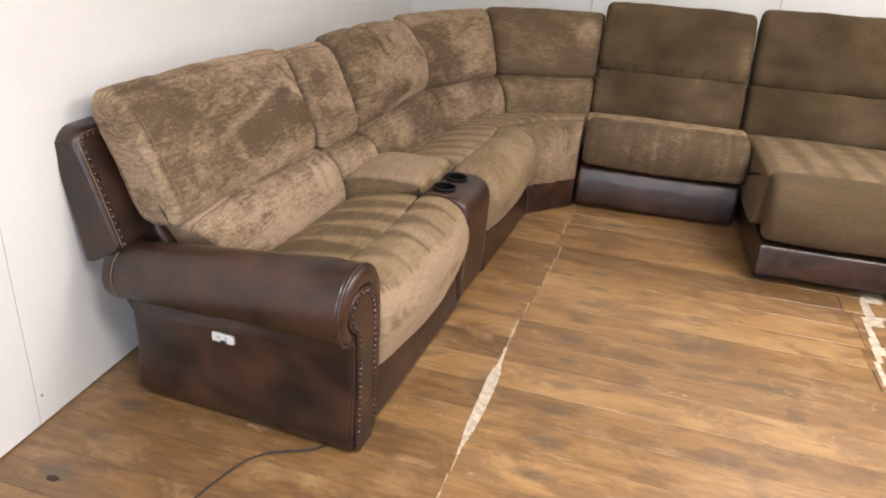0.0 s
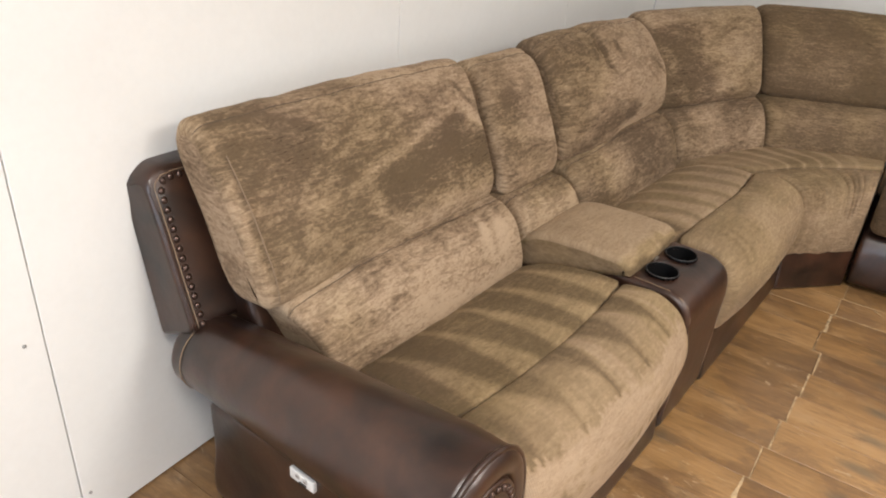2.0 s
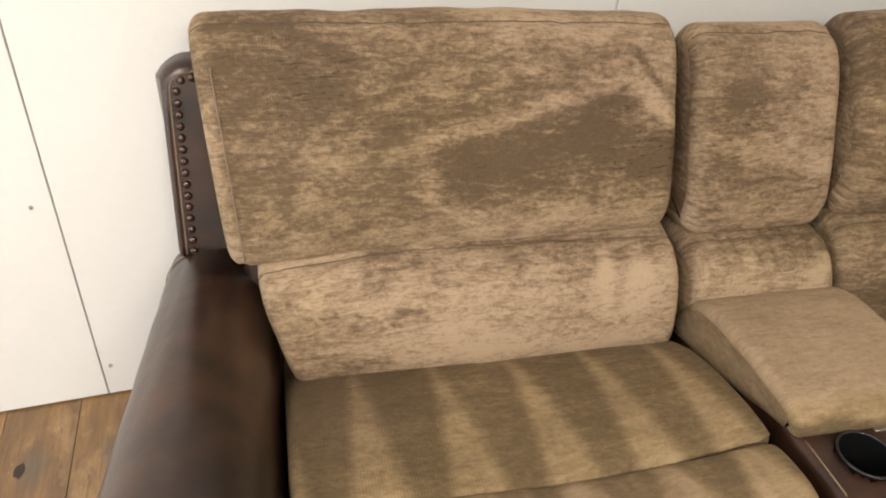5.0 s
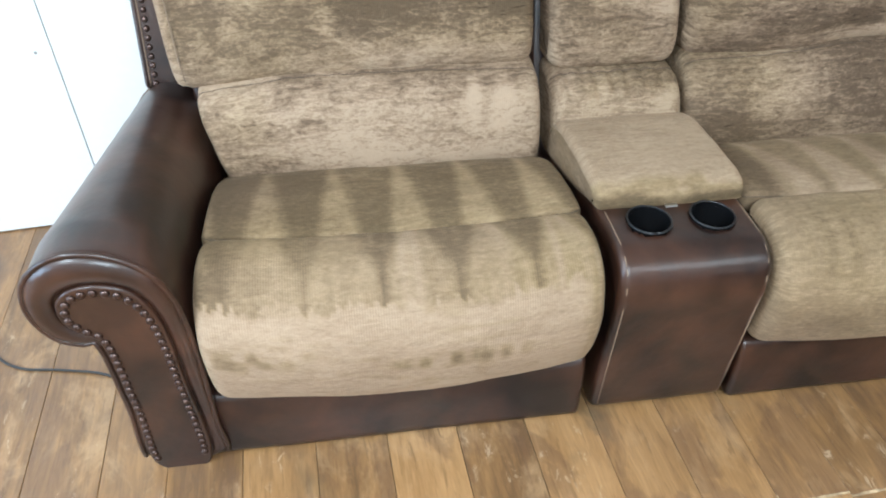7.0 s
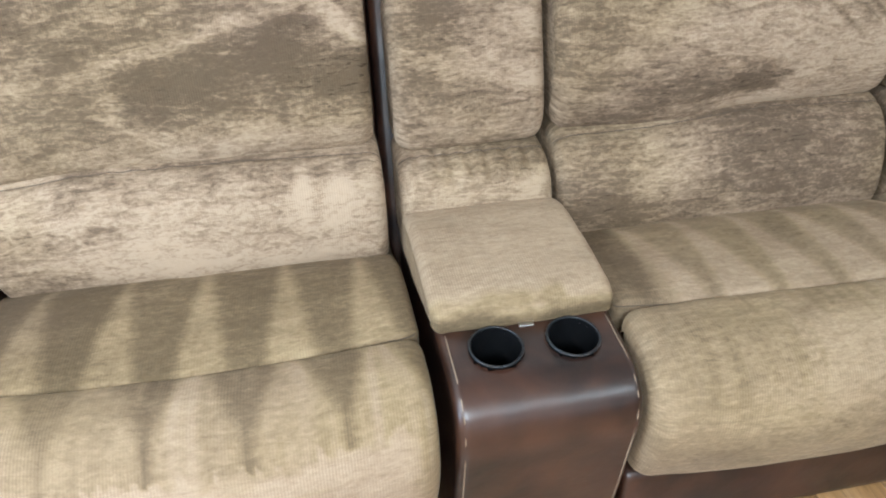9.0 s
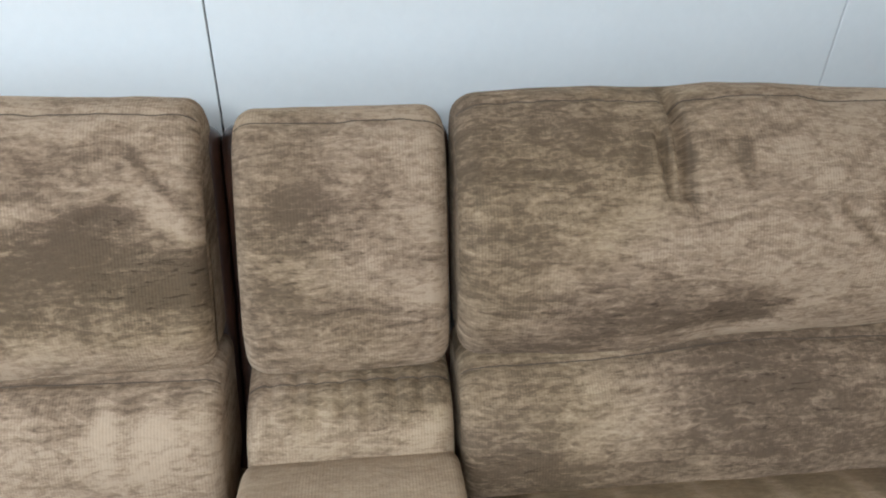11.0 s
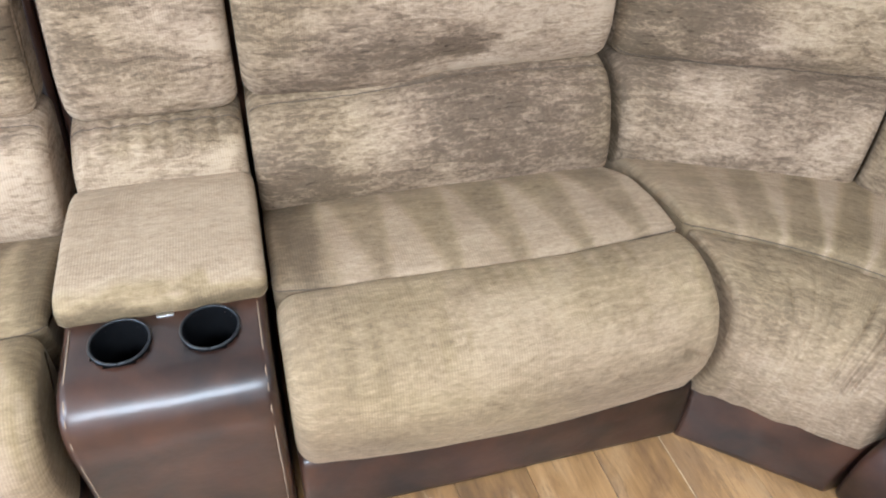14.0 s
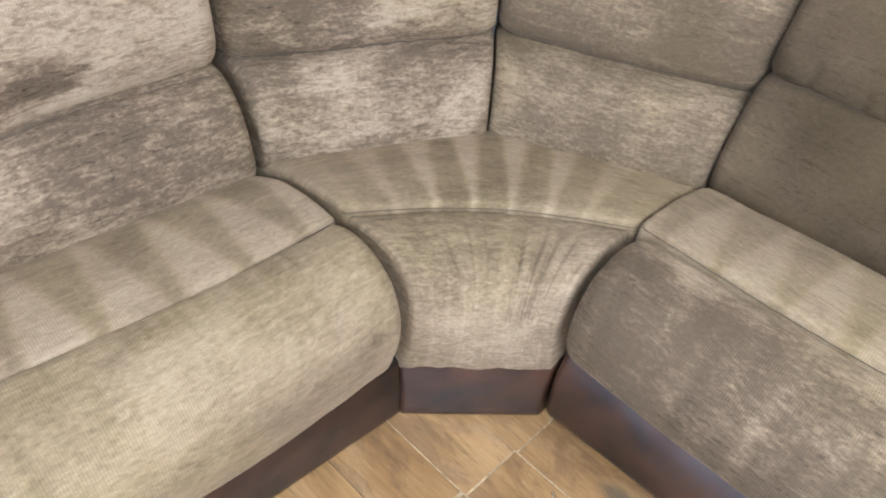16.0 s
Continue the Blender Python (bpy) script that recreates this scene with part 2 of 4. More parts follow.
CEIL = plain("white_ceiling", (0.8, 0.8, 0.78), 0.9, 0.0, 0.04)


# ---------------------------------------------------------------- mesh tools
def hashed(i, j, k, seed):
    h = (i * 374761393 + j * 668265263 + k * 2147483647 + seed * 1274126177) & 0xFFFFFFFF
    h = ((h ^ (h >> 13)) * 1274126177) & 0xFFFFFFFF
    return ((h ^ (h >> 16)) & 0xFFFF) / 32767.5 - 1.0


def lumps(x, y, z, seed=1):
    """Smooth value noise of arrays, from -1 to 1."""
    p = [np.floor(a).astype(np.int64) for a in (x, y, z)]
    f = [a - b for a, b in zip((x, y, z), p)]
    f = [a * a * (3 - 2 * a) for a in f]
    out = 0
    for di in (0, 1):
        for dj in (0, 1):
            for dk in (0, 1):
                w = (f[0] if di else 1 - f[0]) * (f[1] if dj else 1 - f[1]) * (f[2] if dk else 1 - f[2])
                out = out + w * hashed(p[0] + di, p[1] + dj, p[2] + dk, seed)
    return out


def smooth_loop(points, step):
    """A closed Catmull-Rom loop through the points, in even steps."""
    p = np.array(points, float)
    n = len(p)
    t = np.linspace(0, 1, 24, endpoint=False)[:, None]
    runs = []
    for i in range(n):
        a, b, c, d = p[i - 1], p[i], p[(i + 1) % n], p[(i + 2) % n]
        runs.append(0.5 * (2 * b + (c - a) * t + (2 * a - 5 * b + 4 * c - d) * t ** 2 + (3 * b - a - 3 * c + d) * t ** 3))
    q = np.vstack(runs)
    q = np.vstack([q, q[:1]])
    s = np.concatenate([[0], np.cumsum(np.linalg.norm(np.diff(q, axis=0), axis=1))])
    m = max(12, int(round(s[-1] / step)))
    at = np.linspace(0, s[-1], m, endpoint=False)
    return np.column_stack([np.interp(at, s, q[:, 0]), np.interp(at, s, q[:, 1])])


def fillet_loop(points, radius, step):
    """A closed polygon with its corners rounded, in even steps."""
    p = np.array(points, float)
    out = []
    for i in range(len(p)):
        a, b, c = p[i - 1], p[i], p[(i + 1) % len(p)]
        la, lc = np.linalg.norm(a - b), np.linalg.norm(c - b)
        r = min(radius, la * 0.45, lc * 0.45)
        s, e = b + (a - b) / la * r, b + (c - b) / lc * r
        for t in np.linspace(0, 1, 6):
            out.append((1 - t) ** 2 * s + 2 * t * (1 - t) * b + t * t * e)
    q = np.vstack(out + [out[0]])
    s = np.concatenate([[0], np.cumsum(np.linalg.norm(np.diff(q, axis=0), axis=1))])
    m = max(16, int(round(s[-1] / step)))
    at = np.linspace(0, s[-1], m, endpoint=False)
    return np.column_stack([np.interp(at, s, q[:, 0]), np.interp(at, s, q[:, 1])])


def mesh_object(name, verts, faces, material, parent=None, label="", nap=None, flat=False, cloth=None, grain=1.0):
    me = bpy.data.meshes.new(name)
    me.from_pydata([tuple(v) for v in verts], [], faces)
    me.materials.append(material)
    if not flat:
        me.polygons.foreach_set("use_smooth", [True] * len(me.polygons))
    if nap is not None:
        me.attributes.new("nap", "FLOAT", "POINT").data.foreach_set("value", np.asarray(nap, np.float32))
    if cloth is not None:
        me.attributes.new("cloth", "FLOAT_VECTOR", "POINT").data.foreach_set("vector", np.asarray(cloth, np.float32).ravel())
        me.attributes.new("grain", "FLOAT", "POINT").data.foreach_set("value", np.full(len(verts), grain, np.float32))
    me.update()
    ob = new(name, me)
    ob.parent = parent
    if label:
        ob["label"] = label
    return ob


def part(name, bm, material, parent=None, label="", smooth=True):
    bmesh.ops.recalc_face_normals(bm, faces=bm.faces)
    me = bpy.data.meshes.new(name)
    bm.to_mesh(me)
    bm.free()
    me.materials.append(material)
    if smooth:
        me.polygons.foreach_set("use_smooth", [True] * len(me.polygons))
    ob = new(name, me)
    ob.parent = parent
    if label:
        ob["label"] = label
    return ob


def thing(name, m, label, category, group=""):
    ob = new(name)
    ob.empty_display_size = 0.1
    ob.matrix_world = m
    return tagged(ob, label, category, group)


def sweep(name, loop, u0, u1, material, parent, label="", step=0.009, end=0.035, warp=None, nap=None, puff=0.0, lump=0.003, seed=1, fillet=0.0, dents=(), across=1.0, grain=1.0, seams=()):
    """A stuffed body: the closed (v, z) loop swept over u0..u1, with rounded ends, a crown across (puff), lumps and sewn seams."""
    ring = fillet_loop(loop, fillet, step) if fillet else smooth_loop(loop, step)
    if np.sum(ring[:, 0] * np.roll(ring[:, 1], -1) - np.roll(ring[:, 0], -1) * ring[:, 1]) < 0:
        ring = ring[::-1]
    tangent = np.roll(ring, -1, 0) - np.roll(ring, 1, 0)
    tangent /= np.linalg.norm(tangent, axis=1)[:, None] + 1e-9
    normal = np.column_stack([tangent[:, 1], -tangent[:, 0]])
    width = u1 - u0
    ang = np.radians([0, 8, 18, 30, 44, 60, 76, 90])
    head = u0 + end * (1 - np.cos(ang))
    drop = end * (1 - np.sin(ang))
    count = max(2, int((width - 2 * end) / step))
    mid = np.linspace(u0 + end, u1 - end, count + 1)[1:-1]
    us = np.concatenate([head, mid, (u0 + u1) - head[::-1]])
    ds = np.concatenate([drop, np.zeros(len(mid)), drop[::-1]])
    n = len(ring)
    grid_v = ring[None, :, 0] - normal[None, :, 0] * ds[:, None]
    grid_z = ring[None, :, 1] - normal[None, :, 1] * ds[:, None]
    grid_u = np.repeat(us[:, None], n, 1)
    a = (grid_u - u0) / width
    rise = puff * (1 - (2 * a - 1) ** 2)
    rough = lump * (lumps(grid_v * 9, grid_u * 6, grid_z * 9, seed) + 0.5 * lumps(grid_v * 22, grid_u * 16, grid_z * 22, seed + 7))
    grid_v = grid_v + normal[None, :, 0] * (rise + rough)
    grid_z = grid_z + normal[None, :, 1] * (rise + rough)
    for axis, ua, wa, ub, wb, wide, deep in dents:
        w = grid_z if axis == "z" else grid_v
        face = np.clip((normal[None, :, 0] if axis == "z" else normal[None, :, 1]) * 1.5 + (0.6 if axis == "z" else 0), 0, 1)
        du, dw = ub - ua, wb - wa
        t = np.clip(((grid_u - ua) * du + (w - wa) * dw) / (du * du + dw * dw), 0, 1)
        d = np.hypot(grid_u - ua - t * du, w - wa - t * dw)
        cut = face * deep * np.exp(-(d / wide) ** 2)
        grid_v = grid_v - normal[None, :, 0] * cut
        grid_z = grid_z - normal[None, :, 1] * cut
    v, u, z = grid_v.ravel(), grid_u.ravel(), grid_z.ravel()
    m = len(us)
    along = np.concatenate([[0], np.cumsum(np.linalg.norm(np.diff(ring, axis=0), axis=1))])
    turn = end * (ang - math.pi / 2)
    flat_u = np.concatenate([u0 + end + turn, mid, u1 - end - turn[::-1]])
    cloth = np.stack([np.repeat(flat_u[:, None], n, 1) * across, np.repeat(along[None, :], m, 0), np.full_like(grid_u, seed * 3.7)], -1).reshape(-1, 3)
    marks = nap(v, u, z) if nap else np.zeros(len(v))
    if warp:
        v, u, z = warp(v, u, z)
    i, j = np.meshgrid(np.arange(m - 1), np.arange(n), indexing="ij")
    k = (j + 1) % n
    faces = np.stack([i * n + j, i * n + k, (i + 1) * n + k, (i + 1) * n + j], -1).reshape(-1, 4)[:, ::-1].tolist()
    verts = np.column_stack([v, u, z])
    last = m * n
    for first, flip in ((0, 1), ((m - 1) * n, -1)):
        rim = slice(first, first + n)
        verts = np.vstack([verts, verts[rim]])
        side = np.column_stack([grid_v.ravel()[rim], grid_z.ravel()[rim], np.full(n, seed * 3.7 + flip)])
        cloth = np.vstack([cloth, side])
        marks = np.concatenate([marks, np.full(n, marks[rim].mean())])
        faces.append(list(range(last, last + n))[::flip])
        last += n
    for at in seams:
        k = int(np.argmin(np.hypot(ring[:, 0] - at[0], ring[:, 1] - at[1])))
        pull = 0.0042 + 0.0022 * lumps(us * 40, 0 * us, 0 * us + k, seed)
        for side, share in ((-1, 0.25), (0, 1.0), (1, 0.25)):
            q = (k + side) % n
            rows = np.arange(3, m - 3) * n + q
            verts[rows, 0] -= normal[k, 0] * pull[3:m - 3] * share
            verts[rows, 2] -= normal[k, 1] * pull[3:m - 3] * share
        line = [verts[i * n + k] + (0.0006 * normal[k, 0], 0, 0.0006 * normal[k, 1]) for i in range(3, m - 3)]
        # dark cord in the groove stands in for the seam's crease shade
        part("seam", tube(line, 0.0011, 5), SEAM, parent, "sewn seam, its crease shade given by a dark cord")
    ob = mesh_object(name, verts, faces, material, parent, label, marks, False, cloth, grain)
    return ob


def round_box(x0, x1, y0, y1, z0, z1, r=0.01, seg=3):
    bm = bmesh.new()
    bmesh.ops.create_cube(bm, size=1)
    for vert in bm.verts:
        vert.co = Vector(((x0 + x1) / 2 + vert.co.x * (x1 - x0), (y0 + y1) / 2 + vert.co.y * (y1 - y0), (z0 + z1) / 2 + vert.co.z * (z1 - z0)))
    bmesh.ops.bevel(bm, geom=bm.edges[:], offset=r, segments=seg, affect="EDGES", profile=0.5)
    return bm


def tube(points, radius, sides=8):
    """A round cord through the points."""
    bm = bmesh.new()
    pts = [Vector(p) for p in points]
    rings = []
    for i, p in enumerate(pts):
        way = (pts[min(i + 1, len(pts) - 1)] - pts[max(i - 1, 0)]).normalized()
        side = way.cross(Vector((0.31, 0.17, 0.93))).normalized()
        up = side.cross(way)
        rings.append([bm.verts.new(p + radius * (math.cos(b) * side + math.sin(b) * up)) for b in [2 * math.pi * s / sides for s in range(sides)]])
    for a, b in zip(rings, rings[1:]):
        for s in range(sides):
            bm.faces.new((a[s], a[(s + 1) % sides], b[(s + 1) % sides], b[s]))
    bm.faces.new(rings[0])
    bm.faces.new(rings[-1][::-1])
    return bm


def curve_through(points, count):
    p = [Vector(q) for q in points]
    p = [2 * p[0] - p[1]] + p + [2 * p[-1] - p[-2]]
    out = []
    for i in range(1, len(p) - 2):
        for s in range(count):
            t = s / count
            a, b, c, d = p[i - 1:i + 3]
            out.append(0.5 * (2 * b + (c - a) * t + (2 * a - 5 * b + 4 * c - d) * t * t + (3 * b - a - 3 * c + d) * t ** 3))
    return out + [p[-2]]


# ---------------------------------------------------------------- the room
ANGLE = 5.6                                             # the room is turned against the sofa's long run
CORNER = Vector((-0.262, 7.42, 0))
ROOM = Matrix.Translation(CORNER) @ pose(0, 0, 0, 0, 0, ANGLE)   # local: x along the back wall, -y along the left wall
HEIGHT = 2.6


def board_wall(name, m, length, seams, label, side=1):
    """A wall of painted boards; local x runs along it, local y times side into the wall."""
    ya, yb = sorted((0.012 * side, 0.12 * side))
    pa, pb = sorted((0, 0.011 * side))
    wall = part(name, round_box(0, length, ya, yb, 0, HEIGHT, 0.004, 1), WALL_GAP, None, label, False)
    wall.matrix_world = m
    tagged(wall, label, "wall", "", "structure")
    edges = [0.0] + [s for s in seams if 0 < s < length] + [length]
    for a, b in zip(edges, edges[1:]):
        part("panel", round_box(a + 0.0015, b - 0.0015, pa, pb, 0.004, HEIGHT, 0.0015, 1), WALL, wall, "", False)
    return wall


# left wall: local x runs from the corner towards the start of the walk
left = board_wall("wall_left", ROOM @ pose(0, 0, 0, 0, 0, -90), 7.3, [1.30, 2.58, 3.815, 5.06, 6.28], "white painted board wall with thin panel seams", -1)
back = board_wall("wall_back", ROOM, 5.6, [1.3, 2.50, 3.72, 4.94], "white painted board wall behind the chaise")


def plain_wall(name, x0, x1, y0, y1):
    ob = part(name, round_box(x0, x1, y0, y1, 0, HEIGHT, 0.004, 1), WALL, None, "", False)
    ob.matrix_world = ROOM
    return tagged(ob, "plain white painted wall of the room", "wall", "", "structure")


plain_wall("wall_right", 5.6, 5.72, -7.3, 0)


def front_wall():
    """The wall behind the start of the walk, with an unseen opening added for the day lamp."""
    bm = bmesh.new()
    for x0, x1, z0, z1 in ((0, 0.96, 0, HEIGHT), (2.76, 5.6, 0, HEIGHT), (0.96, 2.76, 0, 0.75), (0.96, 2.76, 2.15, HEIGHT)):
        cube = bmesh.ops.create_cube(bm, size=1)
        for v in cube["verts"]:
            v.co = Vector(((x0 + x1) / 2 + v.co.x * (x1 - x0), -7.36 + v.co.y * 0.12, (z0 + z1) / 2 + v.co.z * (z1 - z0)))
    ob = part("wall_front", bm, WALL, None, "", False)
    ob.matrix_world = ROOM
    tagged(ob, "plain white painted wall with an opening added for the day lamp", "wall", "", "structure")
    window = new("added_window_1")
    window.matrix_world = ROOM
    tagged(window, "white window frame, unseen, added around the day lamp", "window", "", "structure")
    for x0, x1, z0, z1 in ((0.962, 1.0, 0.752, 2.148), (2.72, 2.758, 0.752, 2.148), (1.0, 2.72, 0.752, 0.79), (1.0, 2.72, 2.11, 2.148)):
        part("added_window_frame", round_box(x0, x1, -7.40, -7.32, z0, z1, 0.004, 1), WHITE, window)


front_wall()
ceil = part("ceiling", round_box(-0.1, 5.7, -7.4, 0.1, HEIGHT, HEIGHT + 0.1, 0.004, 1), CEIL, None, "", False)
ceil.matrix_world = ROOM
tagged(ceil, "plain white ceiling", "ceiling", "", "structure")

floor = part("floor", round_box(-0.1, 5.7, -7.4, 0.1, -0.06, -0.006, 0.002, 1), GAP, None, "", False)
floor.matrix_world = ROOM
tagged(floor, "worn brown wood plank floor with chalky open joints", "floor", "", "structure")


# ---------------------------------------------------------------- sofa parts
def blob(u, w, cu, cw, ru, rw, soft=0.35):
    """1 inside an ellipse, falling to 0 over its soft edge."""
    d = np.sqrt(((u - cu) / ru) ** 2 + ((w - cw) / rw) ** 2)
    return np.clip((1 + soft - d) / (2 * soft), 0, 1)


def wedges(u, v, pitch, start, v0, v1, fill=0.62):
    """Brushed light wedges, wide at v1 and pointed at v0; start is the first point."""
    run = np.clip((v - v0) / (v1 - v0), 0, 1)
    local = ((u - start) / pitch + 0.42) % 1 - 0.42
    return np.clip(np.minimum((local + 0.36 * fill * run) * 14, (0.64 * fill * run - local) * 11), -1, 1)


BACK_UPPER = [(0.352, 0.606), (0.388, 0.618), (0.394, 0.68), (0.362, 0.77), (0.318, 0.865), (0.28, 0.935), (0.245, 0.975), (0.20, 0.992), (0.155, 0.975), (0.135, 0.91), (0.18, 0.78), (0.23, 0.65), (0.28, 0.60)]
BACK_LOWER = [(0.30, 0.42), (0.40, 0.355), (0.485, 0.362), (0.524, 0.398), (0.526, 0.462), (0.488, 0.555), (0.438, 0.598), (0.392, 0.611), (0.34, 0.615), (0.28, 0.60), (0.25, 0.52)]
SEAT_REAR = [(0.38, 0.33), (0.38, 0.35), (0.47, 0.376), (0.54, 0.420), (0.62, 0.456), (0.74, 0.482), (0.824, 0.486), (0.841, 0.468), (0.838, 0.40), (0.80, 0.34), (0.60, 0.32)]
SEAT_FRONT = [(0.845, 0.40), (0.846, 0.462), (0.860, 0.491), (0.93, 0.505), (0.99, 0.492), (1.04, 0.455), (1.068, 0.39), (1.07, 0.31), (1.055, 0.23), (1.035, 0.178), (1.0, 0.165), (0.95, 0.19), (0.90, 0.27), (0.85, 0.34)]


SEAT_FRONT = [(v, z if z > 0.4 else 0.4 - (0.4 - z) * 0.86) for v, z in SEAT_FRONT]


def shifted(loop, dv=0.0, dz=0.0):
    return [(v + dv, z + dz) for v, z in loop]


def leather_base(parent, u0, u1, front=1.03, top=0.19, back=0.30, foot=0.004):
    return sweep("base", [(back, foot), (front + 0.012, foot), (front + 0.006, top * 0.6), (front - 0.008, top), (back, top)], u0, u1, LEATHER, parent, "dark brown leather base panel", 0.012, 0.014, None, None, 0, 0.0012, 17, 0.018)


SHELL = [(0.31, 0.06), (0.42, 0.06), (0.40, 0.30), (0.33, 0.50), (0.22, 0.80), (0.185, 0.93), (0.13, 0.93), (0.115, 0.86), (0.21, 0.50), (0.28, 0.30)]


def back_shell(parent, u0, u1):
    return sweep("back_shell", SHELL, u0, u1, LEATHER, parent, "dark brown leather back shell", 0.02, 0.02, None, None, 0, 0.001, 18, 0.02)


# ---- recliner beside the wall end, with the rolled arm
R1 = thing("recliner", pose(0, 3.90, 0), "brown chenille recliner seat with rolled dark leather arm", "recliner", "pieces of the sectional sofa")


def edge_slant(v, u, z):
    """The back narrows towards the arm."""
    k = np.clip((0.80 - u) / 0.80, 0, 1)
    sag = 0.028 * np.clip((0.32 - u) / 0.26, 0, 1) * np.clip((0.82 - z) / 0.18, 0, 1) * np.clip((z - 0.42) / 0.17, 0, 1)
    return v, u + k * np.interp(z, [0.38, 0.5, 0.62, 1.0], [0.12, 0.085, 0.042, 0.0]), z - sag


def edge(x, soft):
    return 1 / (1 + np.exp(-np.clip(x / soft, -30, 30)))


def nap_r1_upper(v, u, z):
    """A dark gable-shaped patch, a dark far half with light strokes, and light sweeps above the gable."""
    w = 0.012 * lumps(u * 26, z * 40, 0 * u, 5) + 0.006 * lumps(u * 60, z * 110, 0 * u, 6)
    roof = np.interp(u, [0.30, 0.467, 0.66, 0.837, 0.957], [0.765, 0.804, 0.852, 0.892, 0.812])
    patch = edge(roof - z + w * 0.35, 0.004) * edge(z - 0.712 + 1.6 * w, 0.010) * edge(u - 0.467 + 1.2 * w, 0.007)
    band = edge(z - roof, 0.005) * edge(roof + 0.030 + 0.012 * np.sin(u * 9) - z + w, 0.008) * edge(u - 0.30, 0.06)
    streak = edge(z - roof - 0.034 - w, 0.006) * edge(roof + 0.062 - z + w, 0.008) * edge(u - 0.34, 0.05) * edge(0.80 - u, 0.05)
    slash = edge(0.010 - np.abs(z - 0.945 + 1.05 * (u - 0.87)) + 0.4 * w, 0.003) * edge(u - 0.868, 0.006) * edge(0.95 - u, 0.006)
    far = edge(0.47 - u - 0.35 * (z - 0.8) + w, 0.05) * edge(u - 0.07, 0.004)
    corner = blob(u, z, 0.20, 0.92, 0.28, 0.075, 0.5)
    top = blob(u, z, 0.62, 0.985, 0.36, 0.03, 0.4)
    foot = edge(0.668 - z + 1.4 * w, 0.008) * edge(u - 0.30, 0.1)
    flank = edge(0.068 - u, 0.004)
    return 0.3 * flank - 0.05 - 0.30 * far - 0.78 * patch + 0.48 * band - 0.6 * streak - 0.8 * slash - 0.45 * corner + 0.3 * top + 0.35 * foot


sweep("back_cushion_upper", BACK_UPPER, 0.042, 0.966, FABRIC, R1, "", 0.006, 0.03, edge_slant, nap_r1_upper, 0.012, 0.005, 3, dents=[("z", 0.068, 0.97, 0.068, 0.61, 0.005, 0.006), ("z", 0.93, 0.93, 0.80, 0.86, 0.012, 0.004)], seams=[(0.225, 0.985)])
rim = [(v + 0.0075, z) for v, z in smooth_loop(BACK_UPPER, 0.012) if v > 0.27 and 0.63 < z < 0.94]
rim = np.array(sorted(rim, key=lambda p: p[1]))
part("stitching", tube(np.column_stack(edge_slant(rim[:, 0], np.full(len(rim), 0.075), rim[:, 1])), 0.0015, 5), TAN, R1, "pale stitched border of the back cushion")


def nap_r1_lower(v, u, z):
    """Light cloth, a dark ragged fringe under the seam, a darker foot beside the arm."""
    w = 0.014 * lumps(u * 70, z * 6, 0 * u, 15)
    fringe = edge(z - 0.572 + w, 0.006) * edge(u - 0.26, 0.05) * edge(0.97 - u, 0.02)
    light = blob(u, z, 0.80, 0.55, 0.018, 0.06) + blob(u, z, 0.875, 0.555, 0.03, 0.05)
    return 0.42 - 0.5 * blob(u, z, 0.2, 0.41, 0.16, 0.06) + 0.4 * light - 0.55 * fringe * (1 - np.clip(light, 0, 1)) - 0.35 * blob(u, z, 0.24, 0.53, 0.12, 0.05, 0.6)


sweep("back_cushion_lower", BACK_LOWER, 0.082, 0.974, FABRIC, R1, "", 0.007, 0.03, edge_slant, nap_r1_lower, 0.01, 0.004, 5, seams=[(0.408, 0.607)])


def bow(depth, u0, u1):
    def warp(v, u, z):
        a = np.clip((u - u0) / (u1 - u0), 0, 1)
        return v + depth * np.sin(math.pi * a) * np.clip((v - 0.6) / 0.2, 0, 1), u, z
    return warp


def nap_r1_front(v, u, z):
    """Light, smooth cloth below a ragged line; brushed panels above it, a dark strip beside the arm, and a few rubbed
    marks.
    """
    low = edge(0.466 - z + 0.011 * lumps(u * 95, z * 6, 0 * u, 3) + 0.008 * lumps(u * 34, z * 4, 0 * u, 13), 0.004) * edge(0.95 - u, 0.012)
    panels = wedges(u, v, 0.152, 0.287, 0.80, 0.99, 0.90) + 0.6 * lumps(u * 70, v * 7, z * 7, 4)
    # strip beside the arm: dark nap together with painted shade from the arm
    strip = edge(0.222 - u + 0.006 * lumps(u * 30, v * 30, z * 30, 14), 0.005)
    dash = np.clip(0.55 + 1.1 * lumps(u * 48, z * 24, 0 * u, 8), 0, 1)
    rubbed = 0.6 * blob(u, z, 0.70, 0.335, 0.13, 0.020, 0.6) * dash + 0.5 * blob(u, z, 0.27, 0.36, 0.11, 0.030, 0.6) * np.clip(0.5 + lumps(u * 45, z * 40, 0 * u, 9), 0, 1) + 0.25 * np.clip(lumps(u * 18, z * 70, 0 * u, 19) - 0.35, 0, 1)
    return np.where(low > 0.5, 0.42 * low - 1.5 * np.clip(rubbed, 0, 1), -0.30 + 0.30 * panels * (1 + 0.6 * lumps(u * 9, 0 * u, 0 * u, 31)) - 0.45 * strip)


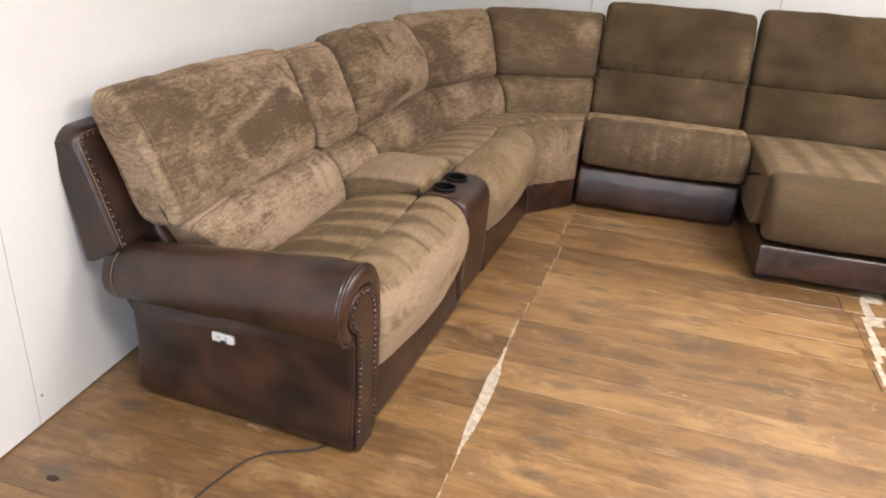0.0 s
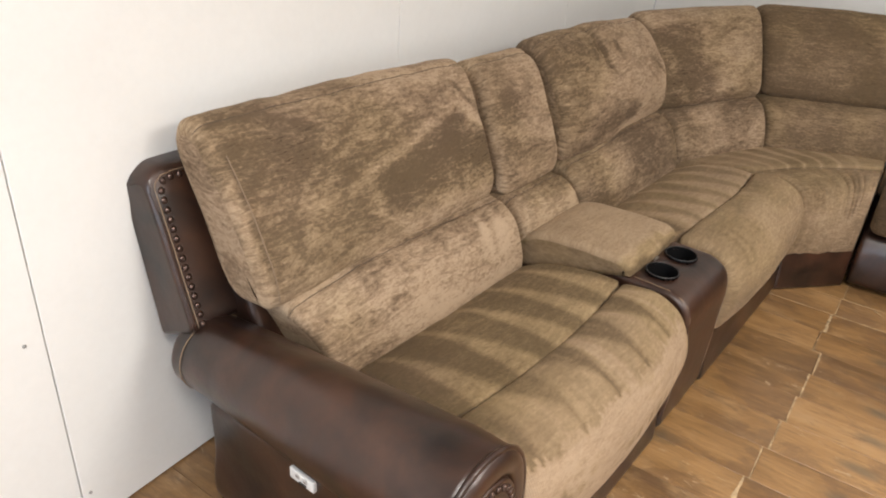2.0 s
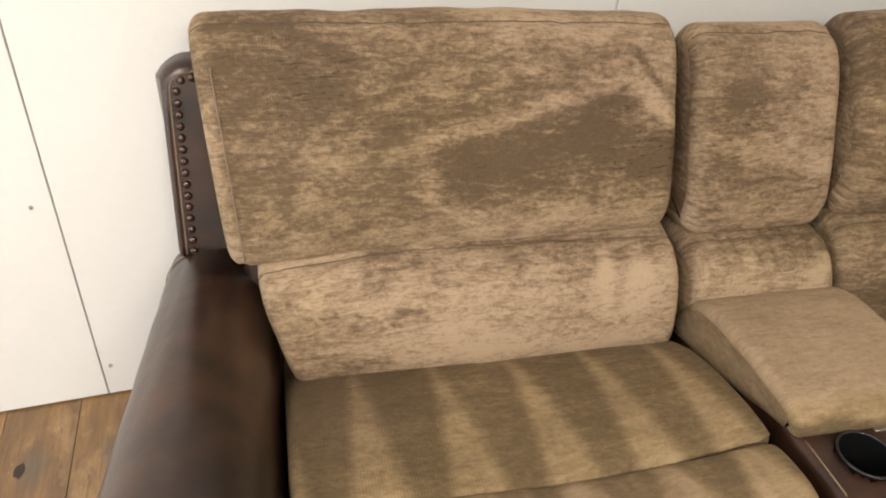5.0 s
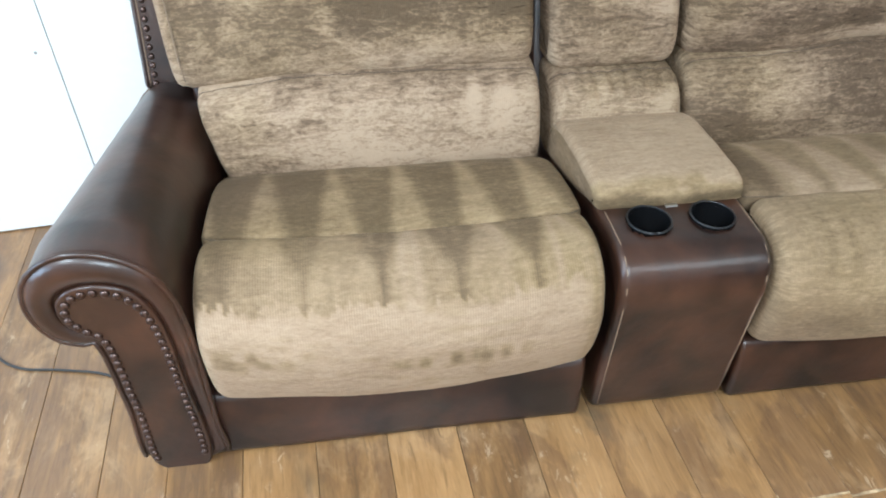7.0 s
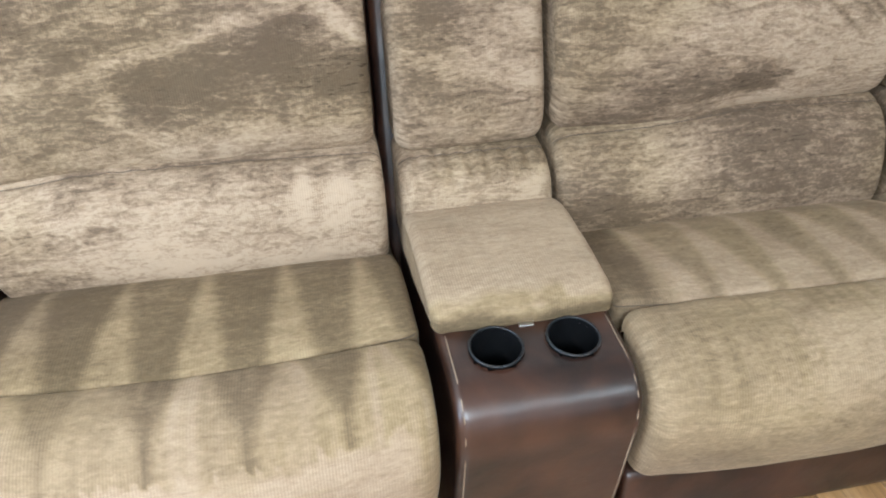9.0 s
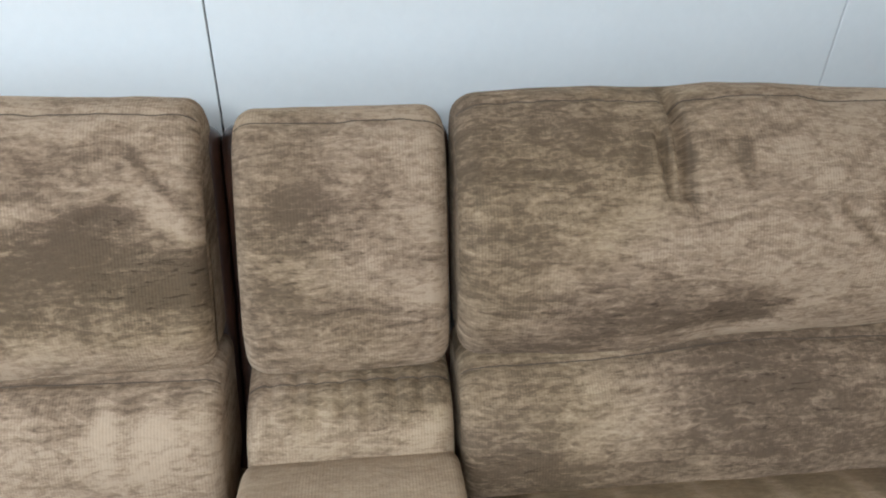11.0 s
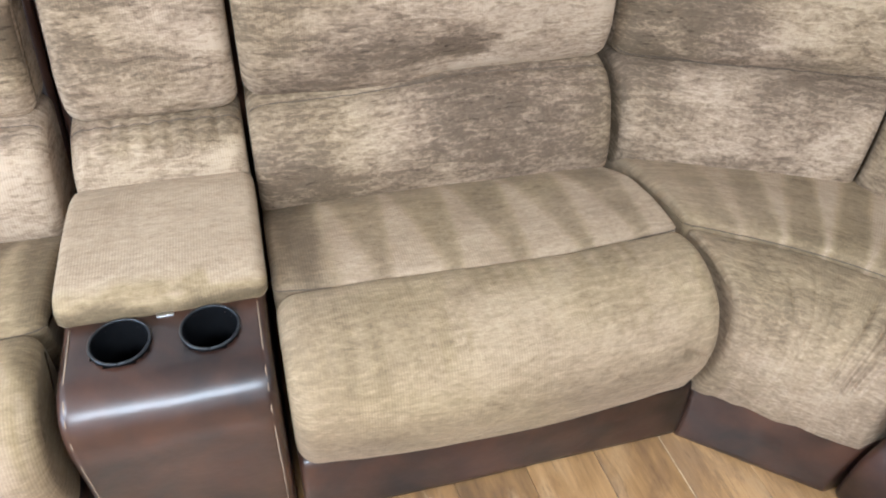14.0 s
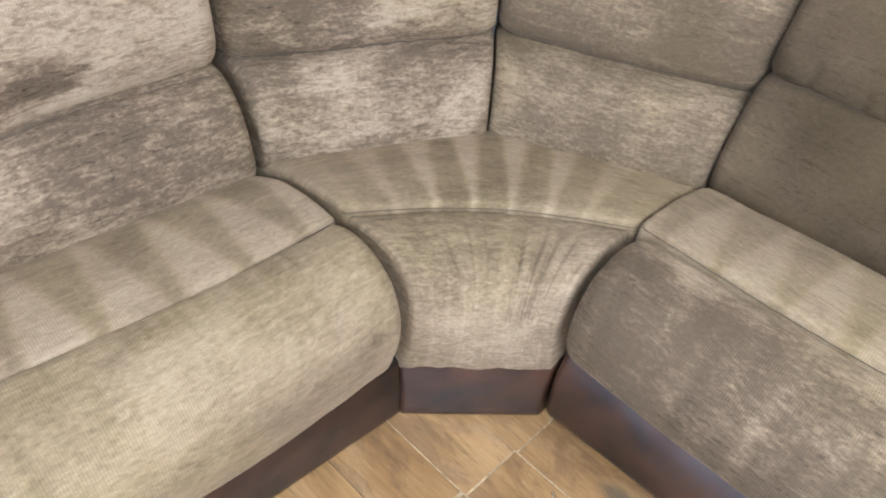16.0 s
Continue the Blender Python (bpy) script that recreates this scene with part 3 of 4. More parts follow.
# the strip beside the arm holds painted arm shade here too
sweep("seat_rear", SEAT_REAR, 0.165, 0.985, FABRIC, R1, "", 0.006, 0.02, bow(0.035, 0.16, 0.99), lambda v, u, z: -0.40 + 0.40 * wedges(u, v, 0.152, 0.287, 0.50, 0.86, 0.62) - 0.2 * edge(0.225 - u, 0.006) - 0.32 * edge(0.45 - u, 0.03), 0.006, 0.003, 8, grain=0.4, seams=[(0.839, 0.474)])
sweep("seat_front", SEAT_FRONT, 0.165, 0.985, FABRIC, R1, "", 0.006, 0.035, bow(0.03, 0.16, 0.99), nap_r1_front, 0.006, 0.003, 9, grain=0.28)
leather_base(R1, 0.10, 0.985)
back_shell(R1, 0.10, 0.98)

# arm: cross-section in (u, z), swept from back to front
ARM = [(-0.005, 0.0), (-0.008, 0.22), (-0.012, 0.40), (-0.035, 0.412), (-0.075, 0.43), (-0.10, 0.475), (-0.105, 0.53), (-0.085, 0.585), (-0.035, 0.625), (0.025, 0.632), (0.085, 0.61), (0.13, 0.56), (0.152, 0.48), (0.158, 0.35), (0.155, 0.15), (0.15, 0.0)]


def arm_turn(v, u, z):
    """Sweep runs along u; the arm runs along v, lower and slimmer towards the back."""
    x = u + np.clip((0.405 - z) / 0.03, 0, 1) * 0.060 * np.clip((1.04 - u) / 0.82, 0, 1)
    far = np.clip((0.95 - x) / 0.72, 0, 1)
    slim = 0.045 * far * np.clip((0.06 - v) / 0.12, 0, 1) * np.clip((z - 0.36) / 0.05, 0, 1)
    return x, v + slim, z * (1 - 0.155 * far)


def arm_body():
    ob = sweep("arm", [(-0.008, 0.015)] + ARM[1:-1] + [(0.15, 0.015)], 0.200, 1.045, LEATHER, R1, "rolled dark brown leather arm", 0.012, 0.016, arm_turn, None, 0, 0.0015, 4)
    ob.data.flip_normals()
    return ob


arm = arm_body()


def wing_top(v, u, z):
    """The wing's outer top corner is rounded."""
    k = np.clip((0.025 - u) / 0.047, 0, 1)
    rear = np.clip((0.250 - 0.347 * (z - 0.522) - v) / 0.03, 0, 1)
    u = u - 0.012 * rear * k * np.clip((z - 0.455) / 0.3, 0, 1)
    return v, u, z - (0.022 + 0.012 * rear) * k * k * np.clip((z - 0.76) / 0.12, 0, 1)


def wing():
    lean = [(0.122, 0.450), (0.262, 0.522), (0.136, 0.885), (0.056, 0.884)]
    return sweep("wing", lean, -0.026, 0.13, LEATHER, R1, "dark leather back wing with nailhead trim", 0.007, 0.012, wing_top, None, 0, 0.001, 6, 0.024)


wing_ob = wing()


def on_wing(f, u, out=0.0):
    """A place on the wing's sloping front: f from its foot to its top."""
    k = min(1.0, max(0.0, (0.025 - u) / 0.047))
    return (0.260 - 0.122 * f + out * 0.94, u, 0.530 + 0.345 * f + out * 0.34 - 0.022 * k * k * min(1.0, max(0.0, (f - 0.66) / 0.34)))


def nail_mesh():
    bm = bmesh.new()
    bmesh.ops.create_uvsphere(bm, u_segments=8, v_segments=5, radius=0.0085)
    for vert in bm.verts:
        vert.co.x *= 0.6
    me = bpy.data.meshes.new("nail")
    bm.to_mesh(me)
    bm.free()
    me.materials.append(NAIL)
    me.polygons.foreach_set("use_smooth", [True] * len(me.polygons))
    return me


NAILS = nail_mesh()


def nail(parent, place, tilt=0.0):
    ob = new("nail", NAILS)
    ob.parent = parent
    ob.location = place
    ob.rotation_euler = (0, tilt, 0)
    return ob


rim_line = [(0.02 + 0.87 * i / 14, 0.004) for i in range(15)] + [(0.94, 0.014), (0.95, 0.034), (0.95, 0.056), (0.95, 0.078)]
for f, u in rim_line:
    nail(wing_ob, on_wing(f, u, 0.001), -0.35)
border = [(0.0 + 0.92 * i / 15, -0.009) for i in range(16)] + [(0.955, -0.004), (0.975, 0.012), (0.98, 0.035), (0.98, 0.09)]
part("stitching", tube([on_wing(f, u, 0.001) for f, u in border], 0.0015, 5), TAN, wing_ob)
part("welt", tube([on_wing(f - 0.004, u - 0.008, -0.002) for f, u in border], 0.0045, 6), LEATHER, wing_ob)

# front plate of the arm with a raised border and nails
plate_loop = [(0.005, 0.012), (0.003, 0.22), (-0.002, 0.415), (-0.03, 0.45), (-0.052, 0.485), (-0.05, 0.53), (-0.02, 0.56), (0.035, 0.566), (0.086, 0.540), (0.116, 0.46), (0.123, 0.30), (0.121, 0.012)]
plate = sweep("arm_front", plate_loop, 1.03, 1.056, LEATHER, arm, "leather arm front edged with nailheads", 0.012, 0.006, lambda v, u, z: (u, v, z), None, 0, 0.0005, 2)
plate.data.flip_normals()


def border_roll():
    """The stuffed roll between the outer welt and the nailed plate."""
    outer = smooth_loop(ARM, 0.006)
    bm = bmesh.new()
    rings = []
    for u, z in smooth_loop(plate_loop, 0.008):
        if z < 0.035:
            continue
        gaps = np.hypot(outer[:, 0] - u, outer[:, 1] - z)
        k = int(np.argmin(gaps))
        cu, cz, r = (u + outer[k, 0]) / 2, (z + outer[k, 1]) / 2, gaps[k] / 2 * 0.96
        du, dz = (outer[k] - (u, z)) / (gaps[k] + 1e-6)
        rings.append((math.atan2(z - 0.42, u - 0.05), [(1.042 + 0.62 * r * math.sin(a), cu + r * math.cos(a) * du, cz + r * math.cos(a) * dz) for a in [2 * math.pi * i / 12 for i in range(12)]]))
    verts = [[bm.verts.new(p) for p in ring] for _, ring in rings]
    for (_, a), (_, b), va, vb in zip(rings, rings[1:], verts, verts[1:]):
        if (Vector(a[0]) - Vector(b[0])).length < 0.06:
            for i in range(12):
                bm.faces.new((va[i], va[(i + 1) % 12], vb[(i + 1) % 12], vb[i]))
    return bm


part("border_roll", border_roll(), LEATHER, arm, "stuffed leather roll round the arm front")
welt = smooth_loop(ARM, 0.02)
part("welt", tube([(1.044, u, z) for u, z in welt if z > 0.03], 0.006, 6), LEATHER, arm)
inner = smooth_loop([(0.016, 0.02), (0.014, 0.20), (0.010, 0.415), (-0.022, 0.462), (-0.038, 0.49), (-0.034, 0.525), (-0.008, 0.548), (0.035, 0.551), (0.075, 0.528), (0.102, 0.46), (0.110, 0.30), (0.108, 0.02)], 0.0205)
for u, z in inner:
    if z > 0.035:
        nail(plate, (1.057, u, z))

ring = np.array([(u, z) for u, z in smooth_loop(ARM, 0.02) if z > 0.425])
ring = np.column_stack(arm_turn(0.023 + (ring[:, 0] - 0.023) * 1.012, np.full(len(ring), 0.25), 0.53 + (ring[:, 1] - 0.53) * 1.012))
part("stitching", tube(ring, 0.0015, 5), TAN, arm)

# power outlet on the arm's side
outlet = part("outlet", round_box(0.567, 0.645, -0.018, -0.004, 0.288, 0.319, 0.004, 2), WHITE, R1, "white power outlet plate with small buttons")
for cx in (0.595, 0.62):
    part("button", round_box(cx - 0.006, cx + 0.006, -0.021, -0.016, 0.304, 0.314, 0.002, 1), STEEL, outlet)
part("port", round_box(0.60, 0.622, -0.021, -0.016, 0.292, 0.298, 0.001, 1), BLACK, outlet)

# ---- console
def nap_c1_upper(v, u, z):
    """Mottled: dark pools beside the recliner and in the middle, a light strip along the far edge."""
    w = 0.02 * lumps(u * 22, z * 34, 0 * u, 35)
    pools = blob(u, z, 0.10, 0.845, 0.07, 0.045, 0.6) + 0.9 * blob(u, z, 0.235, 0.915, 0.045, 0.022, 0.6) + 0.8 * blob(u, z, 0.21, 0.695, 0.10, 0.03, 0.7) + 0.6 * blob(u, z, 0.06, 0.74, 0.05, 0.05, 0.7) + 0.6 * blob(u, z, 0.27, 0.80, 0.05, 0.03, 0.7)
    return 0.02 - 0.55 * np.clip(pools + 12 * w, 0, 1) * np.clip(pools * 2, 0, 1) + 0.25 * edge(u - 0.30 + w, 0.01) + 0.2 * edge(0.66 - z + w, 0.01)


C1 = thing("console", pose(0, 4.905, 0), "narrow leather console with chenille lid and two cup holders", "console", "pieces of the sectional sofa")
BODY = [(0.30, 0.004), (1.038, 0.004), (1.050, 0.40), (1.034, 0.458), (0.985, 0.487), (0.80, 0.486), (0.40, 0.43), (0.30, 0.41)]
cons = sweep("body", BODY, 0.008, 0.342, LEATHER, C1, "dark brown leather console body", 0.010, 0.02, None, None, 0, 0.001, 11, 0.045)
LID = [(0.451, 0.412), (0.465, 0.452), (0.505, 0.502), (0.565, 0.524), (0.66, 0.532), (0.78, 0.537), (0.825, 0.533), (0.848, 0.515), (0.85, 0.493), (0.832, 0.478), (0.62, 0.412), (0.48, 0.384)]
# nap sets the lid darker on its front face and along its lower edge
sweep("lid", LID, 0.0, 0.35, FABRIC, C1, "padded chenille console lid, closed", 0.008, 0.02, None, lambda v, u, z: 0.35 - 0.5 * edge(v - 0.822 + 0.008 * lumps(u * 45, 0 * u, 0 * u, 7), 0.005) * np.clip(0.6 + lumps(u * 30, z * 60, 0 * u, 9), 0, 1) - 0.9 * edge(0.478 + (v - 0.5) * 0.10 - z + 0.006 * lumps(u * 40, v * 40, z * 40, 3), 0.004), 0.004, 0.002, 12, grain=0.35)
sweep("back_cushion_upper", shifted(BACK_UPPER, 0, -0.02), 0.005, 0.345, FABRIC, C1, "", 0.008, 0.035, None, nap_c1_upper, 0.008, 0.005, 13, dents=[("z", 0.22, 0.88, 0.25, 0.86, 0.008, 0.004)], seams=[(0.225, 0.966)])
sweep("back_cushion_lower", [(v, 0.385 + (z - 0.385) * 0.88) for v, z in BACK_LOWER], 0.005, 0.345, FABRIC, C1, "", 0.008, 0.03, None, lambda v, u, z: 0.25 - 0.5 * edge(z - 0.565 + 0.012 * lumps(u * 50, z * 8, 0 * u, 5), 0.006), 0.006, 0.004, 14, dents=[("z", u, 0.60, u + 0.004, 0.60 - d, 0.006, 0.007) for u, d in ((0.045, 0.05), (0.085, 0.03), (0.12, 0.06), (0.16, 0.035), (0.20, 0.05), (0.245, 0.03), (0.29, 0.04))], seams=[(0.408, 0.581)])
# shell widened past the console so the gaps beside it read dark
back_shell(C1, -0.022, 0.357)


def cup_holder(u, v):
    """A black cup with a rim, open at the top."""
    bm = bmesh.new()
    prof = [(0.034, -0.10), (0.0415, -0.095), (0.0435, 0.0), (0.0445, 0.0018), (0.0485, 0.0018), (0.0495, 0.0), (0.0495, -0.004)]
    rings = []
    for r, z in prof:
        rings.append([bm.verts.new((v + r * math.cos(a), u + r * math.sin(a), 0.4935 + z)) for a in [2 * math.pi * s / 32 for s in range(32)]])
    for a, b in zip(rings, rings[1:]):
        for s in range(32):
            bm.faces.new((a[s], a[(s + 1) % 32], b[(s + 1) % 32], b[s]))
    bm.faces.new(rings[0])
    return bm


def hole(ob, u, v, r):
    """Opens the top of a body where a cup sits."""
    bm = bmesh.new()
    bm.from_mesh(ob.data)
    bmesh.ops.delete(bm, geom=[f for f in bm.faces if f.calc_center_median().z > 0.47 and (f.calc_center_median().x - v) ** 2 + (f.calc_center_median().y - u) ** 2 < r * r], context="FACES")
    bm.to_mesh(ob.data)
    bm.free()


for cu in (0.104, 0.247):
    hole(cons, cu, 0.909, 0.046)
    cup = part("cup_holder", cup_holder(cu, 0.909), CUP, C1, "black plastic cup holder")
    lip = []
    for i in range(33):
        a = 2 * math.pi * i / 32
        lip.append((0.909 + 0.0475 * math.cos(a), cu + 0.0475 * math.sin(a), 0.4945))
    part("rim", tube(lip, 0.0024, 8), RIM, cup, "smooth black rim")
part("latch", round_box(0.855, 0.864, 0.160, 0.188, 0.486, 0.490, 0.001, 2), STEEL, C1, "small steel latch plate")
for du in (0.022, 0.328):
    part("stitching", tube([(v, du, z) for v, z in [(1.0385, 0.04), (1.0445, 0.25), (1.0475, 0.36), (1.0435, 0.42), (1.028, 0.456), (1.005, 0.474), (0.965, 0.4855), (0.90, 0.4865), (0.86, 0.486)]], 0.0016, 5), TAN, C1)

# ---- armless recliner
R2 = thing("recliner", pose(0, 5.262, 0), "armless brown chenille recliner seat on a leather base", "recliner", "pieces of the sectional sofa")
BULGY = [(0.352, 0.605), (0.392, 0.616), (0.410, 0.66), (0.415, 0.74), (0.39, 0.83), (0.335, 0.91), (0.285, 0.96), (0.24, 0.987), (0.195, 0.994), (0.15, 0.975), (0.135, 0.91), (0.17, 0.78), (0.22, 0.65), (0.27, 0.60)]


def wavy(v, u, z):
    """The seam between the back pads rises in a wave."""
    k = np.clip(1 - np.abs(z - 0.62) / 0.16, 0, 1)
    t = np.clip((u - 0.22) / 0.3, 0, 1)
    return v, u, z + k * (0.022 * t * t * (3 - 2 * t) - 0.006 * np.sin(math.pi * np.clip(u / 0.4, 0, 1)) + 0.003)


def nap_r2_upper(v, u, z):
    """Dark strokes over the near third, a dark pool with a sharp slanting end, light cloth beyond."""
    w = 0.012 * lumps(u * 26, z * 60, 0 * u, 25) + 0.006 * lumps(u * 60, z * 120, 0 * u, 26)
    near = edge(0.27 + 0.10 * np.sin(z * 14) - u + 2 * w, 0.05)
    pool = edge(0.735 + 0.03 * (u - 0.4) - z + w, 0.010) * edge(z - 0.668 - w, 0.008) * edge(0.535 + 0.6 * (z - 0.70) - u, 0.006) * edge(u - 0.24 + 2 * w, 0.05)
    corner = blob(u, z, 0.09, 0.93, 0.13, 0.05, 0.4)
    # crease shade painted into the nap along the dented folds and crossed creases
    fold = blob(u, z, 0.333, 0.935, 0.007, 0.045, 0.5) + blob(u, z, 0.368, 0.925, 0.008, 0.055, 0.5) + blob(u, z, 0.455, 0.945, 0.012, 0.022, 0.6) + 0.6 * blob(u, z, 0.29, 0.945, 0.014, 0.025, 0.6)
    cross = edge(0.006 - np.abs(z - 0.86 + 0.75 * (u - 0.62)), 0.003) * edge(u - 0.60, 0.01) * edge(0.70 - u, 0.01) + edge(0.007 - np.abs(z - 0.865 + 0.8 * (u - 0.72)), 0.003) * edge(u - 0.71, 0.01) * edge(0.79 - u, 0.01)
    return -0.45 * near - 0.5 * corner - 1.0 * pool - 0.9 * cross - 0.9 * fold + 0.4 * edge(u - 0.42, 0.08) * (1 - pool) + 0.4 * edge(0.66 - z, 0.006) * (1 - near)


def nap_r2_lower(v, u, z):
    """Mid tone with a light patch, a dark reach beyond it and a light foot."""
    w = 0.012 * lumps(u * 24, z * 50, 0 * u, 27)
    return -0.3 + 0.32 * blob(u, z, 0.24, 0.53, 0.09, 0.07, 0.6) - 0.55 * edge(u - 0.36 + w, 0.02) * edge(z - 0.455 + w, 0.02) * edge(0.80 - u, 0.05) - 0.45 * blob(u, z, 0.10, 0.47, 0.08, 0.06, 0.5) + 0.3 * edge(0.44 - z + w, 0.01) * edge(u - 0.2, 0.03)


def nap_r2_front(v, u, z):
    """Light cloth with vertical rubs near the seam and a few darker, brushed reaches."""
    w = 0.02 * lumps(u * 60, z * 8, v * 8, 28)
    rubs = 0.5 * np.clip(lumps(u * 64, v * 8, z * 8, 29) - 0.05, 0, 1) * edge(z - 0.42 + w, 0.03)
    return 0.04 - 0.7 * rubs - 0.35 * blob(u, z, 0.16, 0.33, 0.12, 0.07, 0.8) - 0.3 * blob(u, z, 0.56, 0.36, 0.16, 0.05, 0.8) + 0.12 * lumps(u * 9, z * 14, v * 9, 30)


sweep("back_cushion_upper", BULGY, 0.0, 0.83, FABRIC, R2, "", 0.006, 0.04, wavy, nap_r2_upper, 0.012, 0.006, 21, dents=[("z", 0.355, 1.0, 0.360, 0.895, 0.010, 0.032), ("z", 0.325, 0.965, 0.336, 0.90, 0.009, 0.024), ("z", 0.43, 0.96, 0.46, 0.92, 0.006, 0.005), ("z", 0.62, 0.88, 0.68, 0.83, 0.007, 0.010), ("z", 0.69, 0.87, 0.75, 0.83, 0.006, 0.009), ("z", 0.57, 0.89, 0.60, 0.85, 0.006, 0.004)], seams=[(0.225, 0.990)])
sweep("back_cushion_lower", BACK_LOWER, 0.0, 0.83, FABRIC, R2, "", 0.007, 0.03, wavy, nap_r2_lower, 0.01, 0.004, 22, seams=[(0.420, 0.604)])
sweep("seat_rear", SEAT_REAR, 0.0, 0.83, FABRIC, R2, "", 0.008, 0.02, bow(0.025, 0, 0.83), lambda v, u, z: 0.0 - 0.6 * edge(0.10 + 0.05 * (v - 0.5) - u, 0.008) + 0.26 * wedges(u, v, 0.135, 0.12, 0.48, 0.84, 0.8), 0.006, 0.003, 23, grain=0.35, seams=[(0.839, 0.474)])
sweep("seat_front", SEAT_FRONT, 0.0, 0.83, FABRIC, R2, "", 0.008, 0.04, bow(0.02, 0, 0.83), nap_r2_front, 0.006, 0.004, 24, dents=[("z", 0.745, 0.385, 0.80, 0.345, 0.007, 0.016), ("z", 0.60, 0.47, 0.62, 0.42, 0.008, 0.003), ("z", 0.45, 0.45, 0.46, 0.40, 0.008, 0.003)], grain=0.42)
leather_base(R2, 0.0, 0.86)
back_shell(R2, 0.01, 0.83)

# ---- right-hand run: its own axis
TURN = -85.0
RUN = Matrix.Translation((1.208, 7.414, 0)) @ pose(0, 0, 0, 0, 0, TURN)

R3 = thing("armless_chair", RUN @ pose(0, -0.04, 0.02), "armless brown chenille sofa seat on dark leather base", "sofa seat", "pieces of the sectional sofa")
FLUSH = [(0.33, 0.686), (0.396, 0.690), (0.406, 0.735)]          # the upper pads meet the lower ones almost flush
HIGH_UPPER = FLUSH + [(v, 0.70 + (z - 0.60) * 0.95) for v, z in BACK_UPPER[2:-2]]
TALL_UPPER = FLUSH + [(v, 0.70 + (z - 0.60) * 1.04) for v, z in BACK_UPPER[2:-2]]
LOWER_R = [(v - 0.025, z + 0.015) for v, z in BACK_LOWER[:5]] + [(0.462, 0.60), (0.424, 0.672), (0.394, 0.688), (0.33, 0.688), (0.25, 0.66), (0.225, 0.535)]
SEAT_REAR_R = [(v, z + 0.04 * max(0.0, 0.62 - v) / 0.24 * (z > 0.34)) for v, z in SEAT_REAR]
SEAT_FRONT_R = [(v + 0.025, z if z > 0.3 else 0.3 - (0.3 - z) * 0.42) for v, z in SEAT_FRONT]
# nap well below zero: the dim light on these pads is painted in
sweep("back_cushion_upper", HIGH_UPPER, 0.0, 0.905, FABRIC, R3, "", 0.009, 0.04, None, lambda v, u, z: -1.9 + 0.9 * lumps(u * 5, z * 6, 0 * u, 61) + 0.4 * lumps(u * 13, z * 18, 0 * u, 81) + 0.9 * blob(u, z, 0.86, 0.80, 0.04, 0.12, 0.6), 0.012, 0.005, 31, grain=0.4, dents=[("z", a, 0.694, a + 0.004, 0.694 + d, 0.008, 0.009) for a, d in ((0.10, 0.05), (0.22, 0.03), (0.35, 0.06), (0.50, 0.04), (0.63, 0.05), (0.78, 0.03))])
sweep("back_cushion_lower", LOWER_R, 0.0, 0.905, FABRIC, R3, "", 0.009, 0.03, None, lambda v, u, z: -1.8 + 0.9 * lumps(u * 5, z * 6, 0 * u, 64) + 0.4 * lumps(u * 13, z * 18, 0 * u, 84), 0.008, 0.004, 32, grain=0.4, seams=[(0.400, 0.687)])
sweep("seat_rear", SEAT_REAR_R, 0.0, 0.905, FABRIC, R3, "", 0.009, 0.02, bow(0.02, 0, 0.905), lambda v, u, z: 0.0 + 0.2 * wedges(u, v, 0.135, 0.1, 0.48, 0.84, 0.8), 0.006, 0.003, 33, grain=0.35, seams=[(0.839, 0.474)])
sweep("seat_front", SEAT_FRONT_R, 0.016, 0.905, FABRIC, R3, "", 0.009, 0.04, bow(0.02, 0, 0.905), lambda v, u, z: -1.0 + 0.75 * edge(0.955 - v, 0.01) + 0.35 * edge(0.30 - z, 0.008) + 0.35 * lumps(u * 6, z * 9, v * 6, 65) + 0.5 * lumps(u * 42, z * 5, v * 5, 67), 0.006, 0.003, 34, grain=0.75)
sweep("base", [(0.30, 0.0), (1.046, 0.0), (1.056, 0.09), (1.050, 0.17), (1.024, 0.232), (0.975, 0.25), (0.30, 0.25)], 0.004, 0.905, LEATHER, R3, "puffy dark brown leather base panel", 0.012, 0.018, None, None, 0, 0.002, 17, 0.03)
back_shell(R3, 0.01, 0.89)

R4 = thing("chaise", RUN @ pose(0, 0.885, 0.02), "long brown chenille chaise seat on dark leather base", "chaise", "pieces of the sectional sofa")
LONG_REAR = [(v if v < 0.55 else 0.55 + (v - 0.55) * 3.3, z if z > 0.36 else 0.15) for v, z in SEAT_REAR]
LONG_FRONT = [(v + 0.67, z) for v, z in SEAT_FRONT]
# chaise pads darkened through the nap as well, for the dim far end
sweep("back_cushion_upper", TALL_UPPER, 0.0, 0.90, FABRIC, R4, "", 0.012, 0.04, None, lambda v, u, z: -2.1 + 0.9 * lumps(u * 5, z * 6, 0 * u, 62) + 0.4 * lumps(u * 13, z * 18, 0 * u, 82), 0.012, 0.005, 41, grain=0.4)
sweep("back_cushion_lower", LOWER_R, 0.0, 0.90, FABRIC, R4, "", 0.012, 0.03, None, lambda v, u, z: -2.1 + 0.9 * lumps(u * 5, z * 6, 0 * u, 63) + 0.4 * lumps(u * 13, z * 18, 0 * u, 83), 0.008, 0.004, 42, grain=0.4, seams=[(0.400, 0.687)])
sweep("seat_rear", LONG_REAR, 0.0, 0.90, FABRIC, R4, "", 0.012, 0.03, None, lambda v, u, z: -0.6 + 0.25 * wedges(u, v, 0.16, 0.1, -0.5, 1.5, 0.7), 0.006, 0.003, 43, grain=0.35)
